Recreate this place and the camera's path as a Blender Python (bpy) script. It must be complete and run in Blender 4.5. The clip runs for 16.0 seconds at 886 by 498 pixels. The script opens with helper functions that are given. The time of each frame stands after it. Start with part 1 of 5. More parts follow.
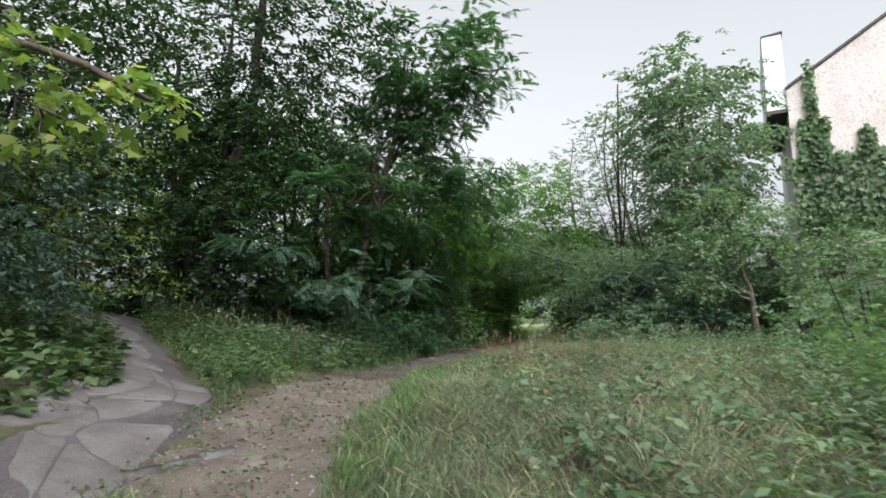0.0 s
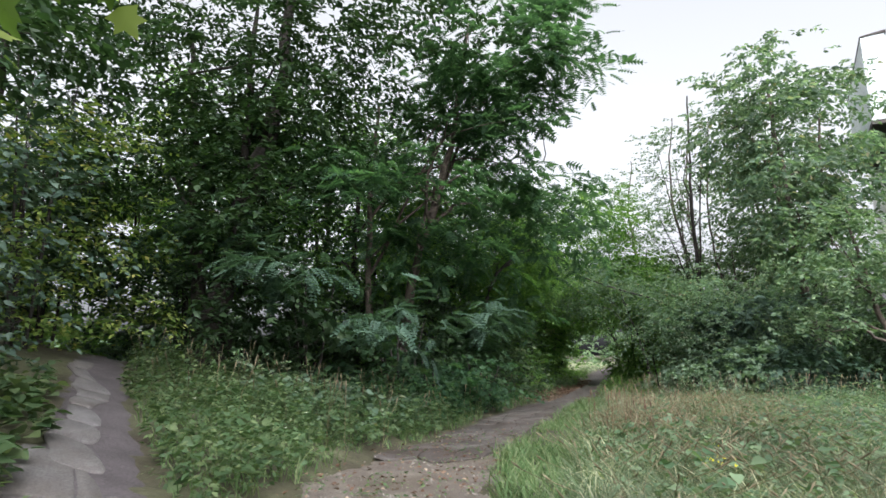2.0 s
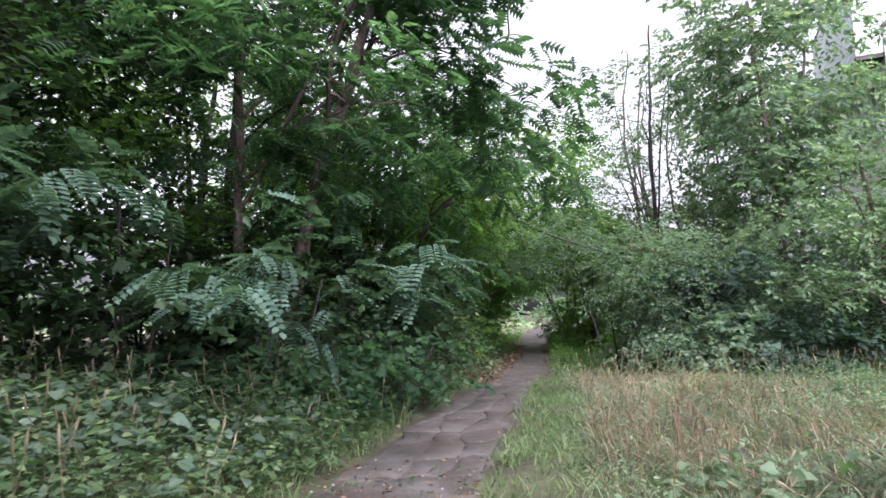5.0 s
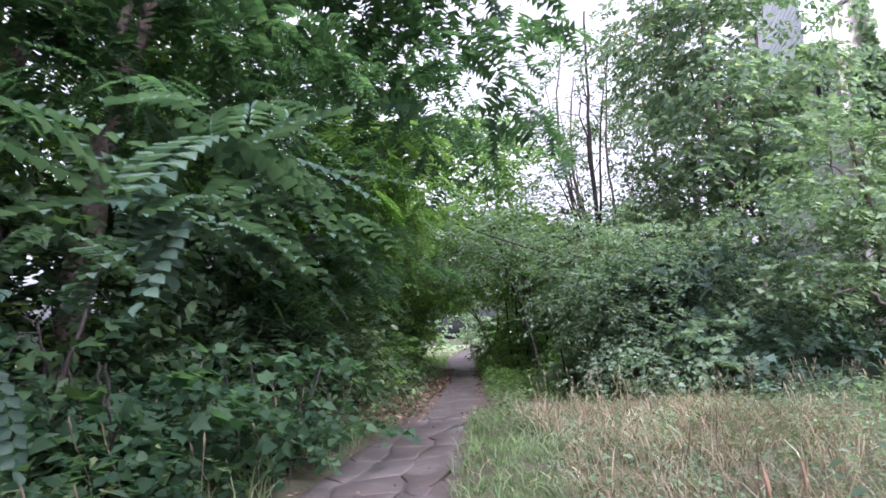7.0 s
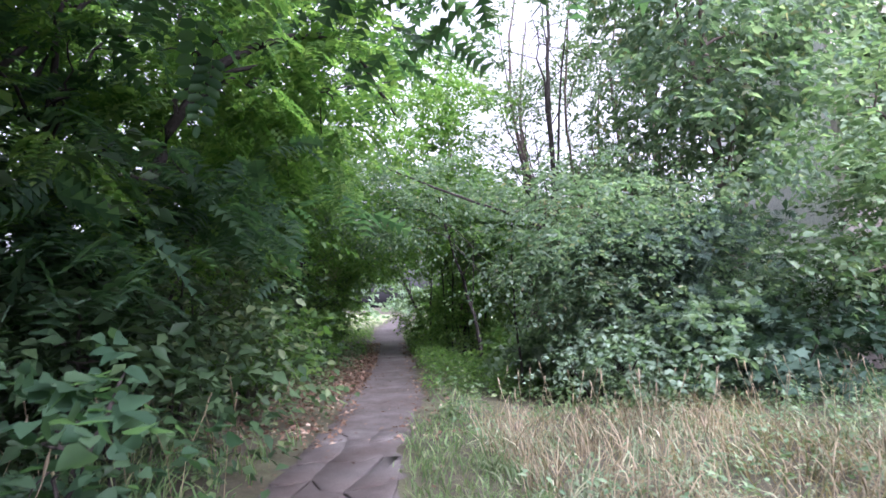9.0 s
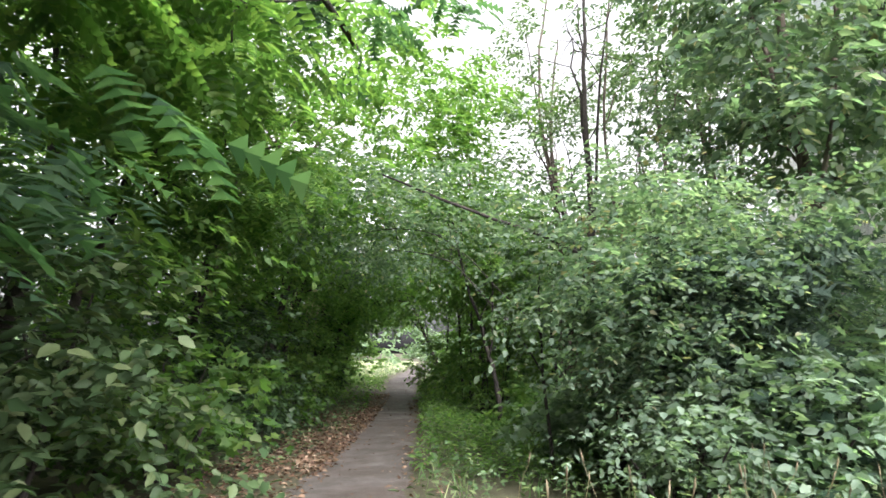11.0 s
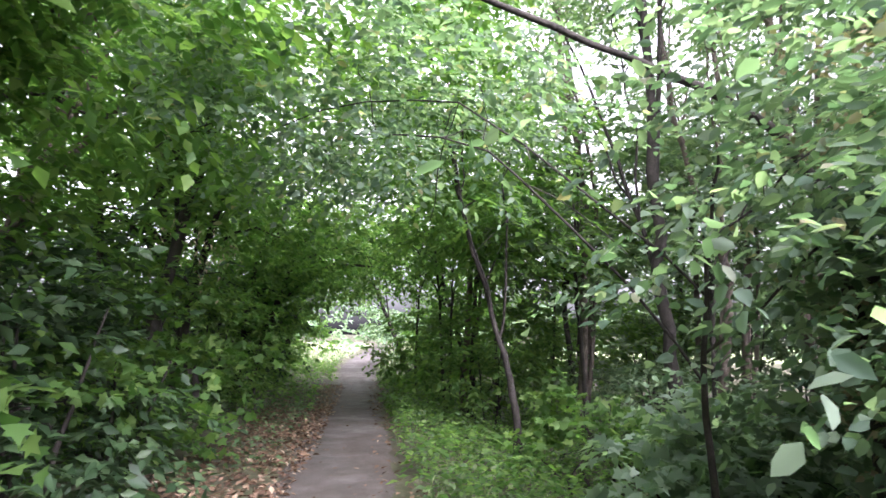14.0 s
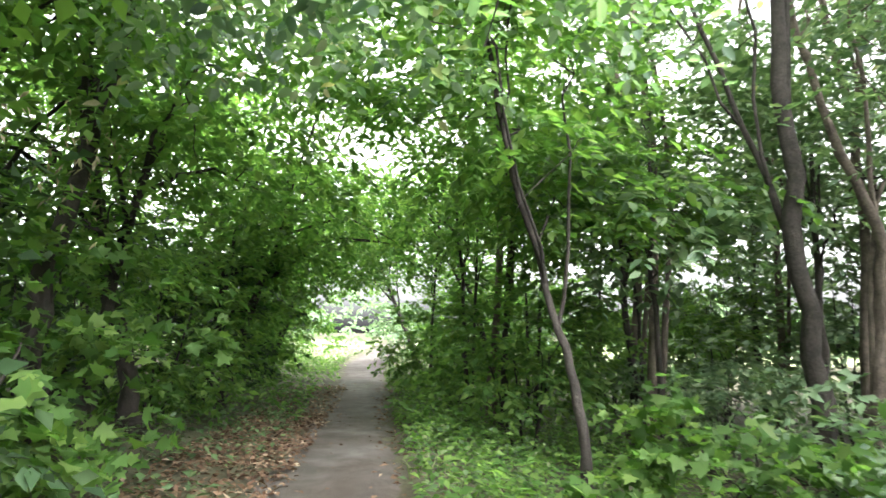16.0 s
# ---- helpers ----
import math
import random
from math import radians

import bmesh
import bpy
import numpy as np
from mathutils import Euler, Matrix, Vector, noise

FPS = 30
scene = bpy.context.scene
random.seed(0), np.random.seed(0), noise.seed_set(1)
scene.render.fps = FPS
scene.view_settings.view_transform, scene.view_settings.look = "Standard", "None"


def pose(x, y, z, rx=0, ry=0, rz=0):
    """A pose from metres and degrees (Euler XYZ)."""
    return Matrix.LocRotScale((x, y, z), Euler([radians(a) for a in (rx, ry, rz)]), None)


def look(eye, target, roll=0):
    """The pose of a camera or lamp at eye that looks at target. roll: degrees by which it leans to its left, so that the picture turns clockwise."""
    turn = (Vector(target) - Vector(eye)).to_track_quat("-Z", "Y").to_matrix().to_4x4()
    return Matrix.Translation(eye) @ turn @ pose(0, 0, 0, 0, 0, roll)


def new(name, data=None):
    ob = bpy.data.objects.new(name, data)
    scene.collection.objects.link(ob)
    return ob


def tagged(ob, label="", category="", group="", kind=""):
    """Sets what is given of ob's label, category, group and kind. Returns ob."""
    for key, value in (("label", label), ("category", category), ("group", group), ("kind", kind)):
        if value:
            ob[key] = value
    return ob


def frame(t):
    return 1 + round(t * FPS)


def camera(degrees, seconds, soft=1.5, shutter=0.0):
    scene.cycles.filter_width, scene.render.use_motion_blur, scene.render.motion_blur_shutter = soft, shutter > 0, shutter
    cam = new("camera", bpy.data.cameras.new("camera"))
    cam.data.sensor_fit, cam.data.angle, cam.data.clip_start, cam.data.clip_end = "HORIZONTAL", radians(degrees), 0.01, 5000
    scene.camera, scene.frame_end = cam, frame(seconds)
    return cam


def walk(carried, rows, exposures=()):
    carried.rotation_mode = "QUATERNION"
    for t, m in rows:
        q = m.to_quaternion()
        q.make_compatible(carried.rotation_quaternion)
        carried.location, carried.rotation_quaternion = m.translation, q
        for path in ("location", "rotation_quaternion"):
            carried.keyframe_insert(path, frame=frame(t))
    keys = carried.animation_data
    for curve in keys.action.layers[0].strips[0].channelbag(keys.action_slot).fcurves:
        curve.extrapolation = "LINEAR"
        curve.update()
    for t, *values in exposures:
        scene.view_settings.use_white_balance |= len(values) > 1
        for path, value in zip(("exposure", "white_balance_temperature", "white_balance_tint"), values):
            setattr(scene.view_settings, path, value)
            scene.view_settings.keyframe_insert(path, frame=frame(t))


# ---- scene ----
cam = camera(73.1, 16.0, soft=1.6, shutter=0.2)
PATH = [
    (0, (0.099, 0.451, 1.048), (0.075, 2.437, 1.282), -1.4),
    (0.5, (-0.182, 1.342, 1.0), (-0.294, 3.314, 1.315), -1.1),
    (1, (-0.334, 2.052, 1.028), (-0.455, 4.021, 1.361), -1.1),
    (1.5, (-0.555, 2.776, 1.095), (-0.736, 4.729, 1.484), -0.8),
    (2, (-0.764, 3.447, 1.242), (-0.882, 5.411, 1.597), -1.0),
    (2.5, (-0.879, 4.088, 1.302), (-1.014, 6.042, 1.703), -2.5),
    (3, (-0.963, 4.805, 1.406), (-0.973, 6.791, 1.645), -0.8),
    (3.5, (-0.881, 5.37, 1.456), (-0.827, 7.354, 1.703), -0.8),
    (4, (-0.857, 5.949, 1.513), (-0.768, 7.937, 1.705), -0.4),
    (4.2, (-0.86, 6.178, 1.525), (-0.766, 8.168, 1.703), -0.6),
    (6.3, (-0.507, 9.48, 1.251), (-0.198, 11.433, 1.555), -1.9),
    (6.5, (-0.472, 9.77, 1.249), (-0.116, 11.718, 1.53), -2.1),
    (7, (-0.321, 10.412, 1.243), (0.054, 12.355, 1.538), -2.5),
    (7.5, (-0.203, 11.182, 1.223), (0.257, 13.116, 1.44), -2.2),
    (8, (-0.014, 11.959, 1.193), (0.477, 13.888, 1.393), -2.4),
    (8.5, (0.087, 12.686, 1.286), (0.669, 14.597, 1.374), -0.9),
    (9, (0.173, 13.237, 1.391), (0.78, 15.134, 1.576), -1.3),
    (9.2, (0.219, 13.446, 1.404), (0.763, 15.354, 1.653), -1.6),
    (11.3, (1.327, 16.251, 1.381), (1.825, 18.157, 1.725), 1.0),
    (11.5, (1.307, 16.682, 1.375), (1.799, 18.589, 1.721), 1.6),
    (12, (1.339, 17.482, 1.366), (1.944, 19.365, 1.664), 1.4),
    (12.5, (1.505, 18.277, 1.351), (2.102, 20.158, 1.673), 0.8),
    (13, (1.632, 18.944, 1.348), (2.244, 20.82, 1.675), 1.3),
    (13.5, (1.784, 19.689, 1.371), (2.46, 21.545, 1.68), 1.5),
    (14, (1.991, 20.297, 1.388), (2.658, 22.162, 1.67), 0.6),
    (14.5, (2.203, 20.982, 1.291), (2.943, 22.816, 1.59), 0.7),
    (15, (2.364, 21.592, 1.304), (3.103, 23.426, 1.603), -0.5),
    (15.5, (2.527, 22.239, 1.26), (3.299, 24.069, 1.494), -0.2),
    (16, (2.711, 22.954, 1.223), (3.341, 24.831, 1.503), 1.1),
]

walk(cam, [(t, look(eye, target, roll)) for t, eye, target, roll in PATH],
     [(0.0, 0.5, 6150, 9), (2.0, 0.76, 6080, 12), (3.5, 1.05, 6000, 16), (7.0, 1.34, 5650, 31), (9.0, 1.62, 5550, 32), (11.5, 1.74, 6400, 12), (12.2, 1.95, 6150, 19), (13.0, 2.18, 5950, 25), (14.5, 2.5, 5950, 25), (16.0, 2.82, 6350, 9)])

# ---- world and light: bright hazy evening sky, soft sun behind thin cloud ----
SUN_EL, SUN_AZ = radians(45), radians(165)
world = bpy.data.worlds.new("sky")
scene.world = world
world.use_nodes = True
wn = world.node_tree
sky = wn.nodes.new("ShaderNodeTexSky")
sky.sky_type = "NISHITA"
sky.sun_disc = False
sky.sun_elevation, sky.sun_rotation = SUN_EL, SUN_AZ
sky.air_density, sky.dust_density, sky.ozone_density = 1.0, 8.0, 0.6
back = wn.nodes["Background"]
back.inputs["Strength"].default_value = 0.15
veil = wn.nodes.new("ShaderNodeHueSaturation")  # thin cloud takes most of the blue
veil.inputs["Saturation"].default_value, veil.inputs["Value"].default_value = 0.03, 1.6
wn.links.new(sky.outputs["Color"], veil.inputs["Color"])
wn.links.new(veil.outputs["Color"], back.inputs["Color"])
sun_data = bpy.data.lights.new("sun", "SUN")
sun_data.energy, sun_data.angle, sun_data.color = 0.6, radians(35), (1.0, 0.95, 0.86)
sun = new("sun", sun_data)
sun_dir = Vector((math.sin(SUN_AZ) * math.cos(SUN_EL), math.cos(SUN_AZ) * math.cos(SUN_EL), math.sin(SUN_EL)))
sun.matrix_world = look(sun_dir * 60, (0, 0, 0))


# ---- materials ----
def nodes_of(name):
    m = bpy.data.materials.new(name)
    m.use_nodes = True
    t = m.node_tree
    return m, t, t.nodes["Principled BSDF"], t.nodes["Material Output"]


def ramp(t, fac, stops):
    r = t.nodes.new("ShaderNodeValToRGB")
    while len(r.color_ramp.elements) < len(stops):
        r.color_ramp.elements.new(0.5)
    for e, (p, c) in zip(r.color_ramp.elements, stops):
        e.position, e.color = p, (*c, 1)
    t.links.new(fac, r.inputs["Fac"])
    return r.outputs["Color"]


def tex_noise(t, scale, detail=5.0, rough=0.6):
    n = t.nodes.new("ShaderNodeTexNoise")
    n.inputs["Scale"].default_value, n.inputs["Detail"].default_value, n.inputs["Roughness"].default_value = scale, detail, rough
    g = t.nodes.new("ShaderNodeNewGeometry")
    t.links.new(g.outputs["Position"], n.inputs["Vector"])
    return n.outputs["Fac"]


def mixed(t, fac, a, b, mode="MIX"):
    x = t.nodes.new("ShaderNodeMix")
    x.data_type, x.blend_type = "RGBA", mode
    for sock, val in ((x.inputs[0], fac), (x.inputs[6], a), (x.inputs[7], b)):
        if isinstance(val, (int, float)):
            sock.default_value = val
        elif isinstance(val, tuple):
            sock.default_value = (*val, 1)
        else:
            t.links.new(val, sock)
    return x.outputs[2]


def bump(t, bsdf, height, strength, distance):
    b = t.nodes.new("ShaderNodeBump")
    b.inputs["Strength"].default_value, b.inputs["Distance"].default_value = strength, distance
    t.links.new(height, b.inputs["Height"])
    t.links.new(b.outputs["Normal"], bsdf.inputs["Normal"])


def leaf_material(name, stops, glow=0.35, rough=0.5, patch=0.35):
    """Leaves: every leaf its own shade, larger drifts of tone, light passing through the blade."""
    m, t, bsdf, out = nodes_of(name)
    g = t.nodes.new("ShaderNodeNewGeometry")
    col = ramp(t, g.outputs["Random Per Island"], stops)
    drift = ramp(t, tex_noise(t, 0.7, 3.0), [(0.3, (1 - patch,) * 3), (0.7, (1 + patch * 0.6,) * 3)])
    col = mixed(t, 1.0, col, drift, "MULTIPLY")
    t.links.new(col, bsdf.inputs["Base Color"])
    bsdf.inputs["Roughness"].default_value = rough
    bsdf.inputs["Specular IOR Level"].default_value = 0.2
    tr = t.nodes.new("ShaderNodeBsdfTranslucent")
    warm = mixed(t, 1.0, col, (1.7, 1.95, 1.0), "MULTIPLY")
    t.links.new(warm, tr.inputs["Color"])
    mix = t.nodes.new("ShaderNodeMixShader")
    mix.inputs[0].default_value = glow
    t.links.new(bsdf.outputs[0], mix.inputs[1])
    t.links.new(tr.outputs[0], mix.inputs[2])
    t.links.new(mix.outputs[0], out.inputs["Surface"])
    return m


def rough_material(name, stops, scale, fine, bump_scale, bump_d, rough=0.9, strength=0.8, dirt=None):
    m, t, bsdf, out = nodes_of(name)
    col = ramp(t, tex_noise(t, scale), stops)
    if dirt:  # patches of trodden-in earth
        col = mixed(t, ramp(t, tex_noise(t, .9, 7.0, .7), [(.42, (0, 0, 0)), (.62, (.85, .85, .85))]), col, dirt)
    f = tex_noise(t, fine, 4.0)
    col = mixed(t, 1.0, col, ramp(t, f, [(0.25, (0.6,) * 3), (0.75, (1.3,) * 3)]), "MULTIPLY")
    t.links.new(col, bsdf.inputs["Base Color"])
    bsdf.inputs["Roughness"].default_value = rough
    bsdf.inputs["Specular IOR Level"].default_value = 0.25
    bump(t, bsdf, tex_noise(t, bump_scale), strength, bump_d)
    return m


# LEAF_DARK, LEAF_LOCUST, LEAF_BLUE: darkened in colour for shade under the trees
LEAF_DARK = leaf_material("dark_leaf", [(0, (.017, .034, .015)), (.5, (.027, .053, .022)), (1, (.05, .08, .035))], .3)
LEAF_LOCUST = leaf_material("locust_leaf", [(0, (.027, .058, .033)), (.5, (.043, .083, .047)), (1, (.068, .115, .062))], .6)
LEAF_BLUE = leaf_material("blue_green_leaf", [(0, (.032, .057, .042)), (.5, (.053, .086, .065)), (1, (.095, .135, .10))], .25, .62)
LEAF_GREY = leaf_material("grey_green_leaf", [(0, (.06, .10, .068)), (.5, (.105, .15, .108)), (.96, (.17, .215, .16)), (1, (.24, .21, .14))], .58, .65)
LEAF_LIGHT = leaf_material("light_leaf", [(0, (.06, .105, .055)), (.5, (.105, .16, .088)), (1, (.17, .22, .13))], .35)
LEAF_FRESH = leaf_material("fresh_green_leaf", [(0, (.05, .10, .03)), (.5, (.078, .143, .042)), (1, (.135, .2, .06))], .62)
LEAF_MAPLE = leaf_material("maple_leaf", [(0, (.08, .13, .035)), (.5, (.13, .19, .05)), (.9, (.22, .26, .07)), (1, (.34, .30, .10))], .45)
LEAF_WEED = leaf_material("weed_leaf", [(0, (.038, .07, .03)), (.6, (.066, .105, .046)), (1, (.12, .15, .068))], .3)
GRASS_GREEN = leaf_material("green_grass", [(0, (.055, .10, .035)), (.6, (.095, .15, .06)), (1, (.19, .215, .11))], .3, .6)
GRASS_PALE = leaf_material("pale_grass", [(0, (.07, .10, .052)), (.5, (.12, .155, .09)), (.85, (.2, .215, .135)), (1, (.42, .40, .28))], .3, .6, .55)
GRASS_DRY = leaf_material("dry_grass", [(0, (.095, .078, .05)), (.5, (.165, .133, .086)), (1, (.28, .23, .16))], .3, .7)
LEAF_TEAL = leaf_material("teal_green_leaf", [(0, (.03, .058, .04)), (.5, (.05, .085, .06)), (1, (.07, .11, .08))], .3, .75)
# pale shrubs by the path; on the far woods this paleness stands for haze
LEAF_PALE = leaf_material("pale_leaf", [(0, (.11, .165, .115)), (.5, (.165, .225, .17)), (1, (.23, .29, .225))], .55, .65)
LEAF_WITHERED = leaf_material("withered_leaf", [(0, (.11, .095, .06)), (.5, (.17, .15, .10)), (1, (.25, .21, .14))], .3, .7)
STALK_RED = leaf_material("rusty_stalk", [(0, (.10, .06, .04)), (1, (.17, .105, .065))], .1, .8)
LITTER = leaf_material("dead_leaf", [(0, (.055, .03, .02)), (.5, (.11, .064, .042)), (.88, (.18, .118, .082)), (1, (.32, .25, .19))], .1, .8)
FLOWER_WHITE = leaf_material("white_petal", [(0, (.75, .75, .70)), (1, (.82, .82, .80))], .2)
FLOWER_YELLOW = leaf_material("yellow_petal", [(0, (.60, .52, .03)), (1, (.75, .66, .06))], .2)
BARK = rough_material("bark", [(.3, (.045, .035, .028)), (.7, (.13, .105, .085))], 6, 40, 30, .02)
BARK_DARK = rough_material("dark_bark", [(.3, (.015, .0125, .011)), (.7, (.042, .035, .03))], 6, 40, 30, .02)
SOIL = rough_material("soil", [(.3, (.042, .032, .022)), (.5, (.055, .052, .029)), (.7, (.085, .088, .046))], 1.3, 18, 14, .03)
GRAVEL = rough_material("gravel", [(.3, (.085, .069, .058)), (.55, (.14, .117, .098)), (.75, (.20, .173, .145))], 2.6, 60, 70, .02, dirt=(.10, .082, .06))
ASPHALT = rough_material("worn_asphalt", [(.3, (.046, .040, .036)), (.5, (.08, .071, .064)), (.72, (.128, .116, .106))], 2.2, 90, 120, .012, dirt=(.05, .036, .029))
CONCRETE = rough_material("old_concrete", [(.3, (.095, .087, .085)), (.6, (.15, .14, .137)), (.8, (.20, .187, .18))], 2.2, 70, 90, .008, dirt=(.085, .072, .062))
STONE = rough_material("pebble", [(.3, (.12, .105, .09)), (.7, (.27, .245, .215))], 9, 60, 60, .004)
MEADOW_FAR = rough_material("far_meadow", [(.3, (.14, .17, .08)), (.5, (.21, .235, .12)), (.7, (.30, .30, .17))], .35, 5, 4, .05)
PLASTER_PINK = rough_material("pinkish_plaster", [(.3, (.46, .40, .375)), (.55, (.54, .475, .445)), (.8, (.62, .565, .535))], .8, 14, 30, .006)
PLASTER_WHITE = rough_material("white_plaster", [(.3, (.74, .73, .70)), (.7, (.82, .81, .79))], .7, 16, 30, .005)
SIDING = rough_material("pale_siding", [(.3, (.66, .70, .72)), (.7, (.76, .79, .80))], .9, 20, 40, .003, .6)
ROOF_DARK = rough_material("dark_roof_edge", [(.3, (.05, .045, .045)), (.7, (.11, .095, .09))], 3, 30, 40, .004)
FRAME_WHITE = rough_material("white_frame", [(.3, (.68, .68, .66)), (.7, (.78, .78, .76))], 4, 40, 40, .001, .5)
glass_m, gt, gb, go = nodes_of("window_glass")
gb.inputs["Base Color"].default_value, gb.inputs["Roughness"].default_value = (.03, .035, .04, 1), .06

# ---- lie of the land ----
GY = [-20, 0, .8, 6, 8, 17, 22, 28, 35, 50]
GZ = [-1.0, -.45, -.40, .08, .12, .10, 0, -.08, -.28, -.30]
BY, BX = [0, 6, 10, 16, 24, 34, 50], [-1.2, -1.5, -1.8, -1.5, .3, 3.2, 6.0]
SY, SS = [0, 4, 7, 12, 18, 40], [.10, .20, .25, .25, .12, .10]
# edges of the trodden path, by distance along y
PY = [-8, 1, 2.5, 4.6, 6, 8.7, 10.5, 12, 13.2, 15, 17, 19.2, 22, 25, 28, 31, 37, 45, 52, 60, 80, 120]
PL = [-2.2, -2.3, -2.25, -2.2, -2.25, -2.25, -2.05, -1.65, -1.25, -.75, -.1, .6, 1.3, 2.0, 2.75, 3.4, 4.7, 6.3, 7.6, 9.6, 15, 26]
PR = [1.6, .45, -.05, -.75, -.8, -.6, -.55, -.15, .15, .65, 1.15, 1.75, 2.7, 3.45, 4.15, 4.85, 6.1, 8.0, 9.7, 12, 18, 29]


def land(x, y):
    z = np.interp(y, GY, GZ)
    rise = np.interp(y, SY, SS) * np.clip(np.interp(y, BY, BX) - x, 0, 8)
    fall = np.interp(y, [18, 24, 28, 40, 48], [0, .18, .24, .2, 0]) * np.clip(x - np.interp(y, PY, PR) - .2, 0, 2.0)
    bumps = .03 * np.sin(1.7 * x + .6 * y) * np.sin(1.1 * y - .4 * x) * np.clip(np.abs(x - np.interp(y, PY, PL)) - .6, 0, 1)
    return z + rise - fall + bumps


def left_of(y):
    return np.interp(y, PY, PL)


def right_of(y):
    return np.interp(y, PY, PR)


# ---- mesh helpers ----
rng = np.random.default_rng(11)


def mesh_of(name, V, T, material):
    V, T = np.asarray(V, np.float32), np.asarray(T, np.int32)
    me = bpy.data.meshes.new(name)
    k = T.shape[1]
    me.vertices.add(len(V))
    me.vertices.foreach_set("co", V.ravel())
    me.loops.add(T.size)
    me.loops.foreach_set("vertex_index", T.ravel())
    me.polygons.add(len(T))
    me.polygons.foreach_set("loop_start", np.arange(0, T.size, k, dtype=np.int32))
    me.update(calc_edges=True)
    me.materials.append(material)
    return me


def part_np(name, V, T, material, parent=None, label="", smooth=False):
    ob = new(name, mesh_of(name, V, T, material))
    if smooth:
        ob.data.polygons.foreach_set("use_smooth", np.ones(len(ob.data.polygons), bool))
    ob.parent = parent
    return tagged(ob, label)


def part(name, bm, material, parent=None, label=""):
    me = bpy.data.meshes.new(name)
    bm.to_mesh(me)
    bm.free()
    me.materials.append(material)
    ob = new(name, me)
    ob.parent = parent
    return tagged(ob, label)


def unit(a):
    return a / np.maximum(np.linalg.norm(a, axis=-1, keepdims=True), 1e-9)


def fold(outline, z):
    return [(x, y, z * abs(x) * 2 - .12 * y * y) for x, y in outline]


def ovate(w=.26):
    return np.array([(0, 0, 0), (-w, .42, .07), (0, 1, -.10), (w, .42, .07)]), np.array([(0, 2, 1), (0, 3, 2)])


def full(w=.3):
    v = [(0, 0, 0), (-w * .9, .3, .06), (-w * .72, .7, .03), (0, 1, -.10), (w * .72, .7, .03), (w * .9, .3, .06)]
    return np.array(v), np.array([(0, 3, 2), (0, 2, 1), (0, 4, 3), (0, 5, 4)])


def lobed():
    ring = [(0, 0), (-.22, .06), (-.5, .14), (-.34, .36), (-.52, .62), (-.2, .62), (0, 1), (.2, .62), (.52, .62), (.34, .36), (.5, .14), (.22, .06)]
    v = [(0, .34, .0)] + fold(ring, .08)
    return np.array(v), np.array([(0, i + 2 if i < 11 else 1, i + 1) for i in range(12)])


def heart():
    ring = [(0, 0), (-.34, .04), (-.44, .34), (-.2, .76), (0, 1), (.2, .76), (.44, .34), (.34, .04)]
    v = [(0, .34, -.03)] + fold(ring, .12)
    return np.array(v), np.array([(0, i + 2 if i < 7 else 1, i + 1) for i in range(8)])


def frond(pairs, length=.24, width=.055, tris=2):
    """A feathered leaf: leaflets in pairs along a drooping stalk, one at the tip."""
    v, f = [], []
    spots = [(.16 + .80 * i / pairs, s) for i in range(pairs) for s in (-1, 1)] + [(.94, 0)]
    for y, s in spots:
        k, z0 = len(v), -.30 * y * y
        size = length * (1.0 - .45 * abs(y - .45))
        dx, dy = (s * size * .93, size * .36) if s else (0, size)
        px, py = (-dy * width / length, dx * width / length)
        if tris == 2:
            v += [(0, y, z0)] + [(dx * q + e * px, y + dy * q + e * py, z0 + .008) for q, e in ((.25, .85), (.8, .95))] + [(dx, y + dy, z0 - .05)] + [(dx * q - e * px, y + dy * q - e * py, z0 + .008) for q, e in ((.8, .95), (.25, .85))]
            f += [(k, k + 2, k + 1), (k, k + 3, k + 2), (k, k + 4, k + 3), (k, k + 5, k + 4)]
        elif tris == 3:
            v += [(0, y, z0)] + [(dx * q + e * px, y + dy * q + e * py, z0 + .006) for q, e in ((.18, .7), (.5, 1.0), (.85, .72))] + [(dx, y + dy, z0 - .04)] + [(dx * q - e * px, y + dy * q - e * py, z0 + .006) for q, e in ((.85, .72), (.5, 1.0), (.18, .7))]
            f += [(k, k + j + 2, k + j + 1) for j in range(6)]
        else:
            v += [(0, y - width * .8, z0), (0, y + width * .8, z0), (dx, y + dy, z0 - .05)]
            f += [(k, k + 1, k + 2)]
    return np.array(v), np.array(f)


OVATE, NARROW, LOBED, HEART = ovate(), ovate(.15), lobed(), heart()
FROND, FROND_FAR = frond(7, .22, .066), frond(5, .30, .12, 1)
FROND_BROAD = frond(7, .19, .072, 3)
SHAPES = {"ovate": OVATE, "full": full(), "narrow": NARROW, "lobed": LOBED, "heart": HEART, "frond": FROND, "frond_broad": FROND_BROAD, "frond_far": FROND_FAR}


def place_leaves(P, D, N, size, shape):
    tv, tf = SHAPES[shape]
    D = unit(D)
    X = unit(np.cross(D, N))
    N = np.cross(X, D)
    s = size[:, None, None]
    V = P[:, None] + s * (tv[None, :, :1] * X[:, None] + tv[None, :, 1:2] * D[:, None] + tv[None, :, 2:] * N[:, None])
    T = tf[None] + (np.arange(len(P)) * len(tv))[:, None, None]
    return V.reshape(-1, 3), T.reshape(-1, 3)


